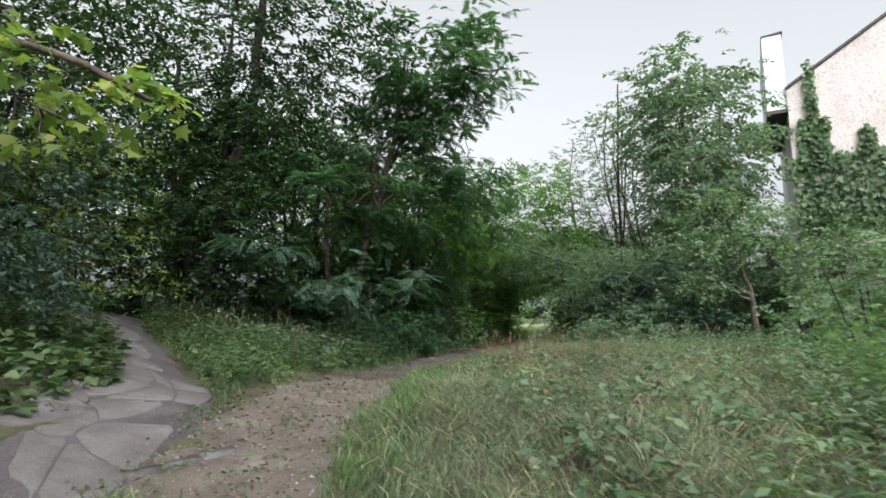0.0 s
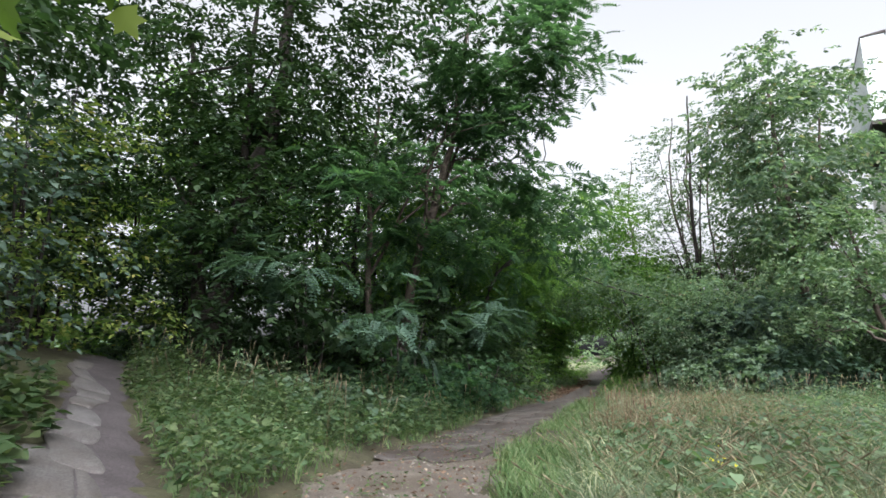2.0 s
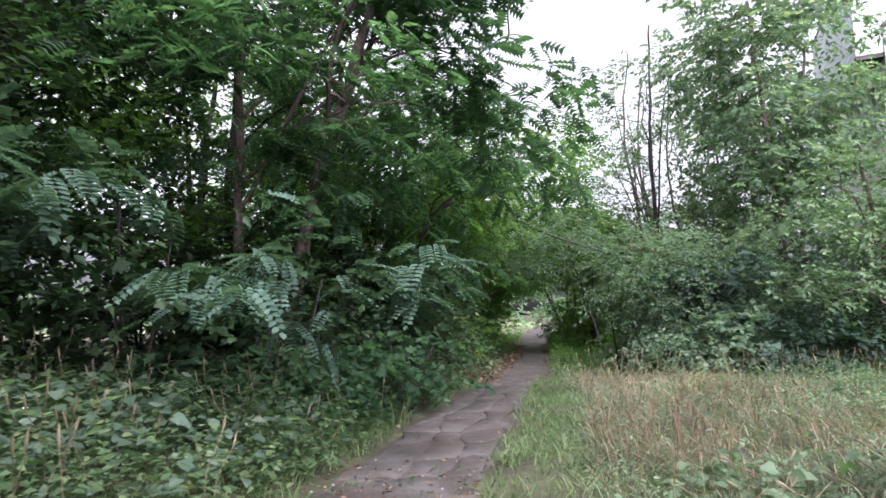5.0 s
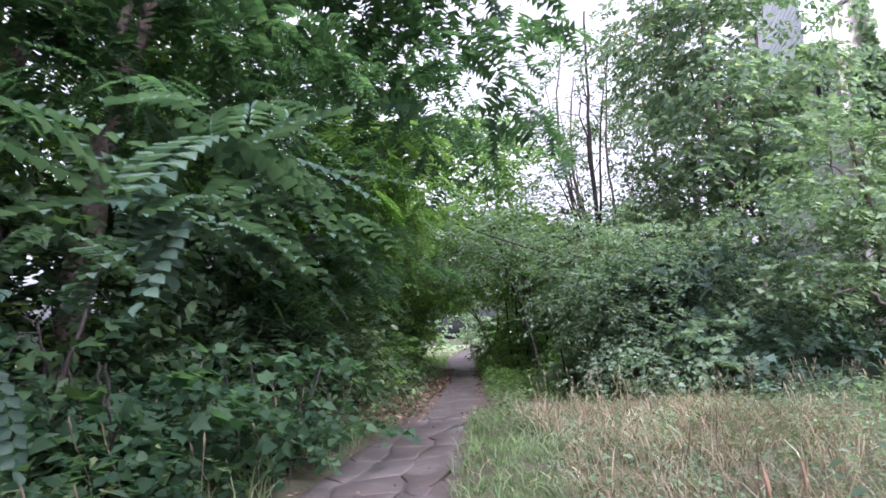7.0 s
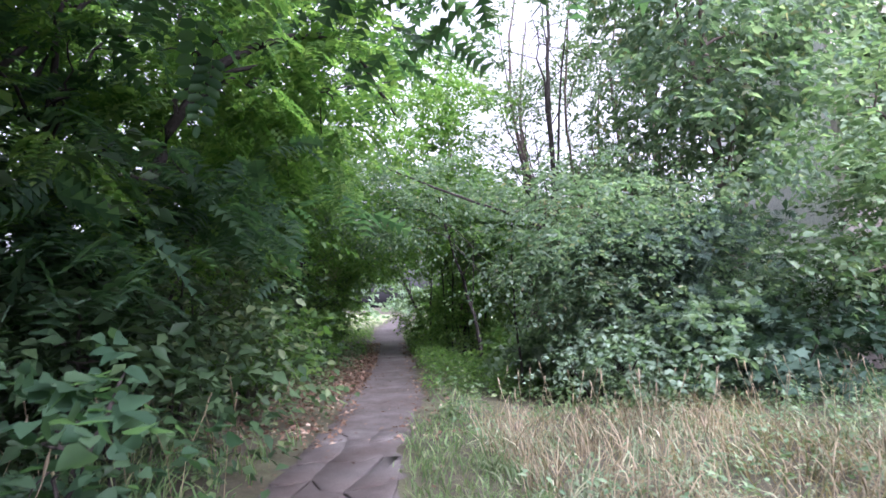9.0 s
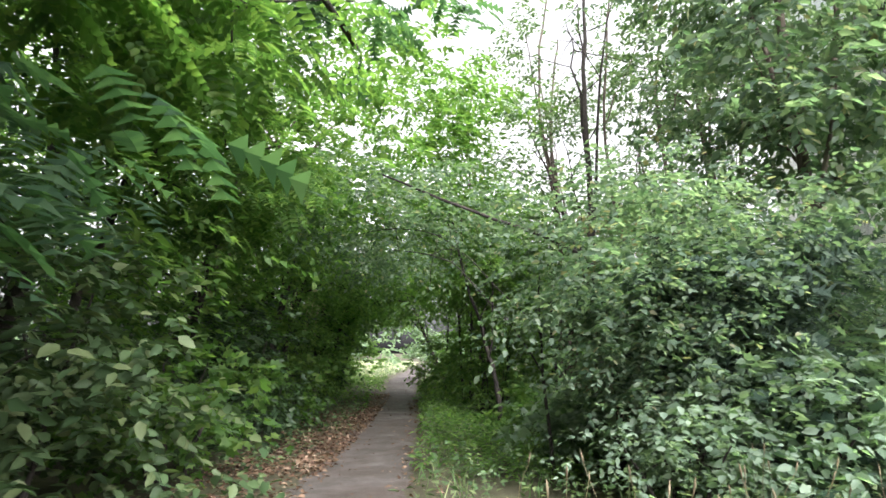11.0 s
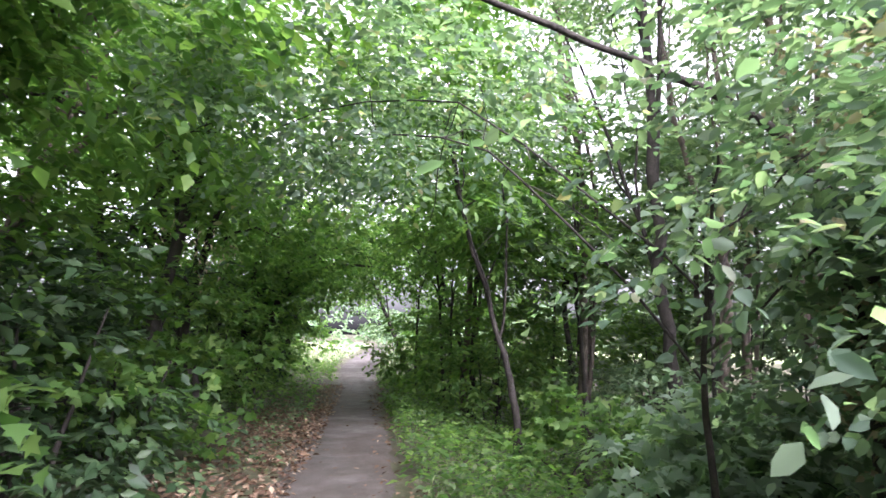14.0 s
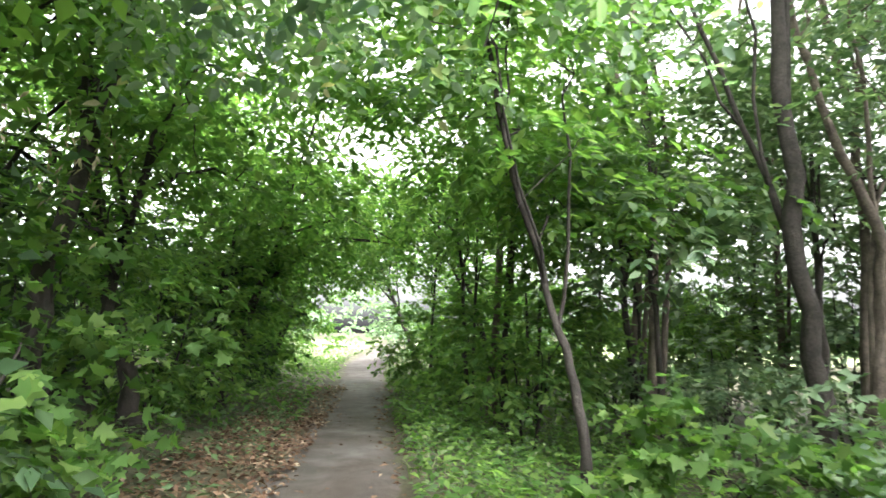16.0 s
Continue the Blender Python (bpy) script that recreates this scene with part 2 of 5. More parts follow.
def sprays(C, A, length, count, size, shape, flat=.35, droop=.25):
    """Leaves set alternately along short twigs that start at C and run along A."""
    n = len(C)
    A = unit(A)
    s = (np.arange(count) + .5) / count
    L = length * rng.uniform(.7, 1.3, n)
    base = C[:, None] + A[:, None] * (L[:, None] * s)[..., None]
    base[..., 2] -= droop * (L[:, None] * s ** 2)
    side = unit(np.cross(A, np.array([0, 0, 1.0])) + 1e-6)
    sign = np.where(np.arange(count) % 2, 1.0, -1.0)
    D = A[:, None] * .55 + side[:, None] * sign[None, :, None] * .85 + rng.normal(0, .28, (n, count, 3))
    D[..., 2] -= droop
    N = np.array([0, 0, 1.0]) + rng.normal(0, flat, (n, count, 3))
    P = base + rng.normal(0, .02, base.shape)
    sz = size * rng.uniform(.65, 1.25, (n, count))
    return place_leaves(P.reshape(-1, 3), D.reshape(-1, 3), N.reshape(-1, 3), sz.ravel(), shape)


def in_ball(n, c, r, inner=.25):
    d = unit(rng.normal(0, 1, (n, 3)))
    q = rng.uniform(inner ** 2.2, 1, n) ** (1 / 2.2)
    return np.array(c) + d * q[:, None] * np.array(r), d


def foliage(balls, n, length, count, size, shape, cluster=14, spread=.42, **kw):
    """Sprays gathered into uneven clusters inside the given ellipsoids (centre, radii, share)."""
    Cs, As = [], []
    total = sum(b[2] for b in balls)
    for c, r, share in balls:
        k = max(1, int(n * share / total / cluster))
        cc, dd = in_ball(k, c, r)
        C = np.repeat(cc, cluster, 0) + rng.normal(0, 1, (k * cluster, 3)) * spread * np.array([1, 1, .45])
        out = np.repeat(dd, cluster, 0) * np.array([1, 1, .35]) + rng.normal(0, .55, (k * cluster, 3)) * np.array([1, 1, .5])
        Cs.append(C), As.append(out)
    return sprays(np.concatenate(Cs), np.concatenate(As), length, count, size, shape, **kw)


def tube(pts, radii, sides=7):
    P = np.array(pts, float)
    n = len(P)
    d = unit(np.gradient(P, axis=0))
    ref = np.where(np.abs(d[:, 2:]) > .9, np.array([[1.0, 0, 0]]), np.array([[0, 0, 1.0]]))
    a = unit(np.cross(d, ref))
    b = np.cross(d, a)
    ang = np.linspace(0, 2 * np.pi, sides, endpoint=False)
    V = P[:, None] + np.array(radii)[:, None, None] * (np.cos(ang)[None, :, None] * a[:, None] + np.sin(ang)[None, :, None] * b[:, None])
    T = []
    for i in range(n - 1):
        for j in range(sides):
            p, q = i * sides + j, i * sides + (j + 1) % sides
            T += [(p, q, q + sides), (p, q + sides, p + sides)]
    return V.reshape(-1, 3), np.array(T)


def join(pieces):
    Vs, Ts, k = [], [], 0
    for V, T in pieces:
        Vs.append(V), Ts.append(T + k)
        k += len(V)
    return np.concatenate(Vs), np.concatenate(Ts)


def curve_pts(pts, steps=14, wobble=.04):
    """A smooth, slightly crooked line through a few points."""
    P = np.array(pts, float)
    t = np.linspace(0, len(P) - 1, steps)
    i = np.clip(t.astype(int), 0, len(P) - 2)
    f = (t - i)[:, None]
    p0, p1, p2, p3 = P[np.maximum(i - 1, 0)], P[i], P[i + 1], P[np.minimum(i + 2, len(P) - 1)]
    Q = .5 * (2 * p1 + (p2 - p0) * f + (2 * p0 - 5 * p1 + 4 * p2 - p3) * f ** 2 + (3 * p1 - p0 - 3 * p2 + p3) * f ** 3)
    Q[1:-1] += rng.normal(0, wobble, (steps - 2, 3)) * np.array([1, 1, .3])
    return Q


def plant(name, label, category, trunks, balls, leaf, n, length, count, size, shape, bark=None, limbs=6, group="", boughs=(), **kw):
    """A tree or shrub: its trunks, limbs that run out into the crown, and the crown's leaves. trunks: (points, base radius)."""
    x, y = trunks[0][0][0][:2]
    root = new(name)
    root.location = (x, y, float(land(x, y)))
    bpy.context.view_layer.update()
    inv = -np.array(root.location)
    bark = bark or BARK
    lines = []
    for pts, r in trunks:
        pts = [(p[0], p[1], p[2]) for p in pts]
        pts[0] = (pts[0][0], pts[0][1], float(land(pts[0][0], pts[0][1])) - .12)
        Q = curve_pts(pts, 6 + 4 * len(pts), r * .22)
        f = np.linspace(0, 1, len(Q))
        rad = r * (1 - .75 * f) * (1 + .6 * np.exp(-f * 16)) * rng.uniform(.92, 1.08, len(Q))
        lines.append((Q, rad))
        V, T = tube(Q, rad, 9)
        part_np("trunk", V + inv, T, bark, root, smooth=True)
    for i in range(limbs):
        Q, rad = lines[i % len(lines)]
        c, r, _ = balls[i % len(balls)]
        end = in_ball(1, c, np.array(r) * .85, .5)[0][0]
        k = int(len(Q) * np.clip(.35 + .5 * (i + 1) / (limbs + 1), 0, .95))
        k = max([j for j in range(len(Q)) if Q[j, 2] < end[2] - .1] + [1]) if Q[k, 2] > end[2] else k
        start, rr = Q[k], rad[k] * .6
        mid = (start + end) / 2 + np.array([0, 0, .18 * np.linalg.norm(end - start)])
        L = curve_pts([start, mid, end], 10, .035)
        pieces = [tube(L, np.linspace(rr, .006, 10), 5)]
        for _ in range(4):
            j = rng.integers(3, 9)
            tip = L[j] + rng.normal(0, .5, 3) * np.linalg.norm(end - start) * .35
            pieces.append(tube(curve_pts([L[j], (L[j] + tip) / 2 + (0, 0, .05), tip], 6, .02), np.linspace(rr * .4, .004, 6), 4))
        V, T = join(pieces)
        part_np("limb", V + inv, T, bark, root, smooth=True)
    n, size = int(n * .73), size * 1.08
    V, T = foliage(balls, n, length, count, size, shape, **kw)
    part_np("crown", V + inv, T, leaf, root)
    for named, material, args, k in boughs:  # low boughs and creepers with leaves of their own colour
        V, T = foliage(*args, **k)
        tagged(part_np(named, V + inv, T, material, root), kind="stuff" if named == "dry_twigs" else "")
    return tagged(root, label, category, group)


# ---- ground, paths ----
def axis(lo, hi, step, far):
    inner = np.arange(lo, hi + 1e-6, step)
    grow = np.array([1, 3, 7, 15, 30, 60, 120, 240, far])
    return np.concatenate([lo - grow[::-1], inner, hi + grow])


def make_ground():
    xs, ys = axis(-13, 22, .25, 600), axis(-6, 58, .25, 600)
    X, Y = np.meshgrid(xs, ys)
    Z = land(X, Y)
    near = (np.abs(X) < 25) & (np.abs(Y - 25) < 35)
    Z = Z + np.where(near, rng.normal(0, .012, Z.shape), 0)
    on_path = (X > left_of(Y) - .15) & (X < right_of(Y) + .15)
    Z = np.where(on_path, Z - .03, Z)
    V = np.stack([X, Y, Z], -1).reshape(-1, 3)
    w = len(xs)
    i = (np.arange(len(ys) - 1)[:, None] * w + np.arange(w - 1)[None]).ravel()
    Q = np.stack([i, i + 1, i + w + 1, i + w], -1)
    ob = part_np("ground", V, Q, SOIL, smooth=True)
    return tagged(ob, "dark mossy soil between grass and weeds", "ground", kind="structure")


def strip(name, y0, y1, lf, rf, lift, material, step=.12, across=9, ragged=.07):
    ys = np.arange(y0, y1, step)
    L = lf(ys) + ragged * (np.sin(ys * 1.3) + .6 * np.sin(ys * 5.7 + 1)) * .5 + rng.normal(0, ragged * .5, len(ys))
    R = rf(ys) + ragged * (np.sin(ys * 1.1 + 2) + .6 * np.sin(ys * 6.3)) * .5 + rng.normal(0, ragged * .5, len(ys))
    f = np.linspace(0, 1, across)
    X = L[:, None] * (1 - f) + R[:, None] * f
    Y = np.repeat(ys[:, None], across, 1)
    Z = land(X, Y) + lift - .055 * (np.abs(f - .5) * 2) ** 6
    Z = Z + rng.normal(0, .003, Z.shape)
    V = np.stack([X, Y, Z], -1).reshape(-1, 3)
    i = (np.arange(len(ys) - 1)[:, None] * across + np.arange(across - 1)[None]).ravel()
    return part_np(name, V, np.stack([i, i + 1, i + across + 1, i + across], -1), material, smooth=True)


make_ground()
gravel_path = tagged(strip("gravel_path", -5, 12.0, left_of, right_of, .003, GRAVEL), "trodden pale gravel path with fallen leaves", "path", kind="structure")
asphalt_path = tagged(strip("asphalt_path", 10.4, 110, lambda y: left_of(y) + .04, lambda y: right_of(y) - .04, .006, ASPHALT), "old worn grey asphalt footpath", "path", kind="structure")
SIDE_Y, SIDE_X = [3.6, 5, 6.5, 8, 10.8, 13, 16, 20], [-2.45, -2.6, -2.75, -3.7, -5.6, -6.9, -8.2, -9.5]
side_path = tagged(strip("side_path", 3.7, 20, lambda y: np.interp(y, SIDE_Y, SIDE_X) - np.interp(y, [3, 5, 7, 9], [.55, .6, .5, .42]),
                         lambda y: np.interp(y, SIDE_Y, SIDE_X) + np.interp(y, [3, 5, 7, 9], [.55, .6, .5, .42]), .016, rough_material(
    "damp_earth", [(.3, (.05, .042, .043)), (.7, (.095, .082, .083))], 2, 50, 60, .008)), "bare trodden earth of the side path", "path", kind="structure")


xs, ys = np.concatenate([np.linspace(-60, -3, 20), np.linspace(0, 24, 40), np.linspace(26, 70, 16)]), np.linspace(49, 130, 60)
X, Y = np.meshgrid(xs, ys)
Z = land(X, Y) + np.where((X > left_of(Y) - .6) & (X < right_of(Y) + .6), -.06, .03)
i = (np.arange(59)[:, None] * len(xs) + np.arange(len(xs) - 1)[None]).ravel()
tagged(part_np("meadow", np.stack([X, Y, Z], -1).reshape(-1, 3), np.stack([i, i + 1, i + len(xs) + 1, i + len(xs)], -1), MEADOW_FAR, smooth=True), "open pale meadow past the wood", "meadow", kind="structure")


def jitter_cells(u0, u1, v0, v1, nu, nv, amount, keep):
    """Irregular many-sided plates that fit each other with narrow cracks between."""
    du, dv = (u1 - u0) / nu, (v1 - v0) / nv
    corner = rng.uniform(-amount, amount, (nu + 1, nv + 1, 2)) * (du, dv)
    eh = rng.uniform(-.16, .16, (nu, nv + 1, 2)) * (du, dv)
    ev = rng.uniform(-.16, .16, (nu + 1, nv, 2)) * (du, dv)
    shift = rng.uniform(-.3, .3, nv + 1) * du
    off = lambda j: shift[j]
    pt = lambda i, j: np.array((u0 + i * du + off(j), v0 + j * dv)) + corner[i, j]
    for i in range(nu):
        for j in range(nv):
            if rng.random() > keep:
                continue
            a, b, c, d = pt(i, j), pt(i + 1, j), pt(i + 1, j + 1), pt(i, j + 1)
            yield [a, (a + b) / 2 + eh[i, j], b, (b + c) / 2 + ev[i + 1, j], c, (c + d) / 2 + eh[i, j + 1], d, (d + a) / 2 + ev[i, j]]


def plate(outline, thick, material, parent, lift, gap=.014, worn=False):
    nxt = outline[1:] + outline[:1]
    outline = [q for a, b in zip(outline, nxt) for q in (a * .74 + b * .26, a * .26 + b * .74)] if worn else outline
    C = np.mean(outline, 0)
    O = [C + (p - C) * (1 - gap / max(np.linalg.norm(p - C), .05)) for p in outline]
    I = [C + (p - C) * .96 for p in O]
    tilt = rng.normal(0, .006, 2)
    V = []
    for ring, dz in ((O, -thick), (O, -.005), (I, 0)):
        for p in ring:
            V.append((p[0], p[1], float(land(p[0], p[1])) + lift + dz + float(np.dot(tilt, p - C))))
    V.append((C[0], C[1], float(land(C[0], C[1])) + lift))
    n = len(O)
    T = []
    for r in range(2):
        for k in range(n):
            a, b = r * n + k, r * n + (k + 1) % n
            T += [(a, b, b + n), (a, b + n, a + n)]
    T += [(2 * n + k, 2 * n + (k + 1) % n, 3 * n) for k in range(n)]
    return part_np("slab", V, np.array(T), material, parent)


for cell in jitter_cells(0, 1, 10.3, 19.8, 3, 14, .34, .92):
    pts = [np.array((left_of(v) + .08 + np.clip(u, 0, 1.0) * (right_of(v) - left_of(v) - .2), v)) for u, v in cell]
    if np.linalg.norm(pts[0] - pts[2]) > .22:
        plate(pts, .03, ASPHALT, asphalt_path, .022, .02)
for cell in jitter_cells(-.95, .75, 4.1, 7.3, 3, 5, .44, .84):
    pts = [np.array((np.interp(v, SIDE_Y, SIDE_X) + u * np.interp(v, [4, 5, 7.3], [.75, .75, .55]), v)) for u, v in cell]
    plate(pts, .04, CONCRETE, side_path, .022, .012, True)
for cell in jitter_cells(-.34, .05, 7.3, 11.5, 1, 8, .2, .8):
    pts = [np.array((np.interp(v, SIDE_Y, SIDE_X) + u, v)) for u, v in cell]
    plate(pts, .04, CONCRETE, side_path, .03, .014, True)
# low broken kerb where the slabs end
V, T = [], []
for k in range(4):
    a = np.array((-2.22 + .145 * k, 4.12 + .3 * k))
    b = a + np.array((.13, .275))
    side = np.array((.04, -.018))
    corner = [a - side, b - side, b + side, a + side]
    i = len(V)
    V += [(p[0], p[1], float(land(p[0], p[1])) - .05) for p in corner] + [(p[0], p[1], float(land(p[0], p[1])) + .022) for p in corner]
    T += [(i, i + 1, i + 5, i + 4), (i + 1, i + 2, i + 6, i + 5), (i + 2, i + 3, i + 7, i + 6), (i + 3, i, i + 4, i + 7), (i + 4, i + 5, i + 6, i + 7)]
    part_np("kerb_stone", V[i:], np.array(T[-5:]) - i, CONCRETE, side_path)

# ---- house behind the hedge ----
def box(bm, lo, hi):
    v = [bm.verts.new((x, y, z)) for z in (lo[2], hi[2]) for x, y in ((lo[0], lo[1]), (hi[0], lo[1]), (hi[0], hi[1]), (lo[0], hi[1]))]
    for f in ((3, 2, 1, 0), (4, 5, 6, 7), (0, 1, 5, 4), (1, 2, 6, 5), (2, 3, 7, 6), (3, 0, 4, 7)):
        bm.faces.new([v[k] for k in f])


def boxes(*pairs):
    bm = bmesh.new()
    for lo, hi in pairs:
        box(bm, lo, hi)
    return bm


def prism(profile, y0, y1):
    """A profile in x and z drawn out along y."""
    bm = bmesh.new()
    a = [bm.verts.new((x, y0, z)) for x, z in profile]
    b = [bm.verts.new((x, y1, z)) for x, z in profile]
    n = len(a)
    bm.faces.new(a), bm.faces.new(b[::-1])
    for k in range(n):
        bm.faces.new((a[k], b[k], b[(k + 1) % n], a[(k + 1) % n]))
    bmesh.ops.recalc_face_normals(bm, faces=bm.faces)
    return bm


house = new("house")
house.location, house.rotation_euler = (13.9, 24, 0), (0, 0, radians(-27))
HO = Matrix.Translation((-13.9, -24, 0))


def hp(name, bm, material, label="", parent=None):
    bm.transform(HO)
    return part(name, bm, material, parent or house, label)


hp("wall", prism([(13.9, -.5), (22.5, -.5), (22.5, 12.95), (18.6, 12.95), (13.9, 9.95)], 24.0, 24.3), PLASTER_PINK, "pinkish flaking plaster gable wall")
for lo, hi in (((13.9, 24.3, -.5), (14.2, 34, 7.0)), ((13.9, 24.3, 7.0), (14.2, 24.9, 9.0)), ((13.9, 26.3, 7.0), (14.2, 34, 9.0)), ((13.9, 24.3, 9.0), (14.2, 34, 9.9)),
               ((22.2, 24.3, -.5), (22.5, 34, 9.9)), ((14.2, 33.7, -.5), (22.2, 34, 9.9))):
    hp("wall", boxes((lo, hi)), PLASTER_WHITE)
hp("verge", prism([(13.88, 9.96), (18.6, 12.97), (22.6, 12.97), (22.6, 13.07), (18.57, 13.07), (13.85, 10.06)], 23.9, 24.5), ROOF_DARK, "dark tiled verge along the sloping wall top")
bay = hp("bay", boxes(((13.2, 24.1, 9.2), (13.9, 31, 12.4))), SIDING, "pale boarded bay jutting from the wall")
for k in range(15):
    hp("board", boxes(((13.175, 24.085, 9.22 + .21 * k), (13.2, 31, 9.40 + .21 * k)), ((13.175, 24.075, 9.22 + .21 * k), (13.9, 24.1, 9.40 + .21 * k))), SIDING, parent=bay)
hp("bay_floor", boxes(((13.15, 24.05, 9.06), (13.9, 31, 9.2))), ROOF_DARK, "dark underside beam of the bay")
hp("eave", prism([(13.16, 12.4), (13.95, 12.4), (13.95, 12.5), (13.16, 12.44)], 24.06, 31.1), ROOF_DARK, "dark eave over the bay")
win = hp("window", boxes(((13.92, 24.9, 7.0), (14.05, 24.98, 9.0)), ((13.92, 26.22, 7.0), (14.05, 26.3, 9.0)), ((13.92, 24.98, 7.0), (14.05, 26.22, 7.08)), ((13.92, 24.98, 8.92), (14.05, 26.22, 9.0)), ((13.93, 25.57, 7.08), (14.04, 25.63, 8.92))), FRAME_WHITE, "white framed window")
hp("pane", boxes(((13.97, 24.98, 7.08), (13.99, 25.57, 8.92)), ((13.97, 25.63, 7.08), (13.99, 26.22, 8.92))), glass_m, parent=win)
hp("sill", boxes(((13.78, 24.85, 6.92), (13.98, 26.35, 7.0))), FRAME_WHITE, parent=win)
tagged(house, "tall pale plastered house partly overgrown with ivy", "house")

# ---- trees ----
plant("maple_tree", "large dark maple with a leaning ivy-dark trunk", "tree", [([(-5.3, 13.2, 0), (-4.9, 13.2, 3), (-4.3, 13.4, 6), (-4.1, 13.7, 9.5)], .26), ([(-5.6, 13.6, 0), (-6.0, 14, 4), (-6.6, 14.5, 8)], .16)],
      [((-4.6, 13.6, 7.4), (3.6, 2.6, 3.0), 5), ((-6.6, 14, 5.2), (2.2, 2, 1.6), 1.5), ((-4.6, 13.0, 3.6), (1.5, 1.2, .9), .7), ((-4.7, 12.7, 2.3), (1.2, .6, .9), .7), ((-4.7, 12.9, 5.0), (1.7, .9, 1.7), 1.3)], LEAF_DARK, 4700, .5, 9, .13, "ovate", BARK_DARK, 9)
plant("locust_tree", "feathery green locust tree leaning over the path", "tree", [([(-2.6, 15.8, 0), (-2.2, 15.6, 2.5), (-1.4, 15.1, 5), (-.8, 14.8, 8)], .14), ([(-2.9, 15.9, 0), (-3.0, 15.2, 3), (-2.6, 14.2, 6)], .10)],
      [((-.7, 14.9, 5.9), (2.1, 1.9, 2.3), 3.2), ((-.1, 14.6, 7.3), (1.6, 1.6, 1.8), 2), ((-2.6, 14.3, 4.0), (1.7, 1.5, 1.4), 1.3), ((.6, 15.6, 4.3), (1.3, 1.3, 1.1), .45)], LEAF_LOCUST, 1250, .5, 6, .28, "frond_far", BARK, 9, droop=.2,
      boughs=[("bough", LEAF_TEAL, ([((-1.65, 12.5, 1.8), (.95, .5, .14), 1.2), ((-3.4, 11.5, 2.5), (1.1, .5, .16), 1), ((-4.9, 12.3, 3.3), (1.0, .5, .2), .8)], 62, .5, 7, .36, "frond_broad"), dict(flat=.16, droop=.16, spread=.22, cluster=3)),
              ("bough", LEAF_LOCUST, ([((-1.7, 14.6, 3.3), (1.2, .7, .4), 1), ((-.6, 15.8, 3.1), (1.0, .8, .4), .5), ((-2.8, 14.2, 4.0), (1.2, .7, .4), .6)], 42, .5, 7, .36, "frond"), dict(flat=.2, droop=.16, spread=.28, cluster=4))])
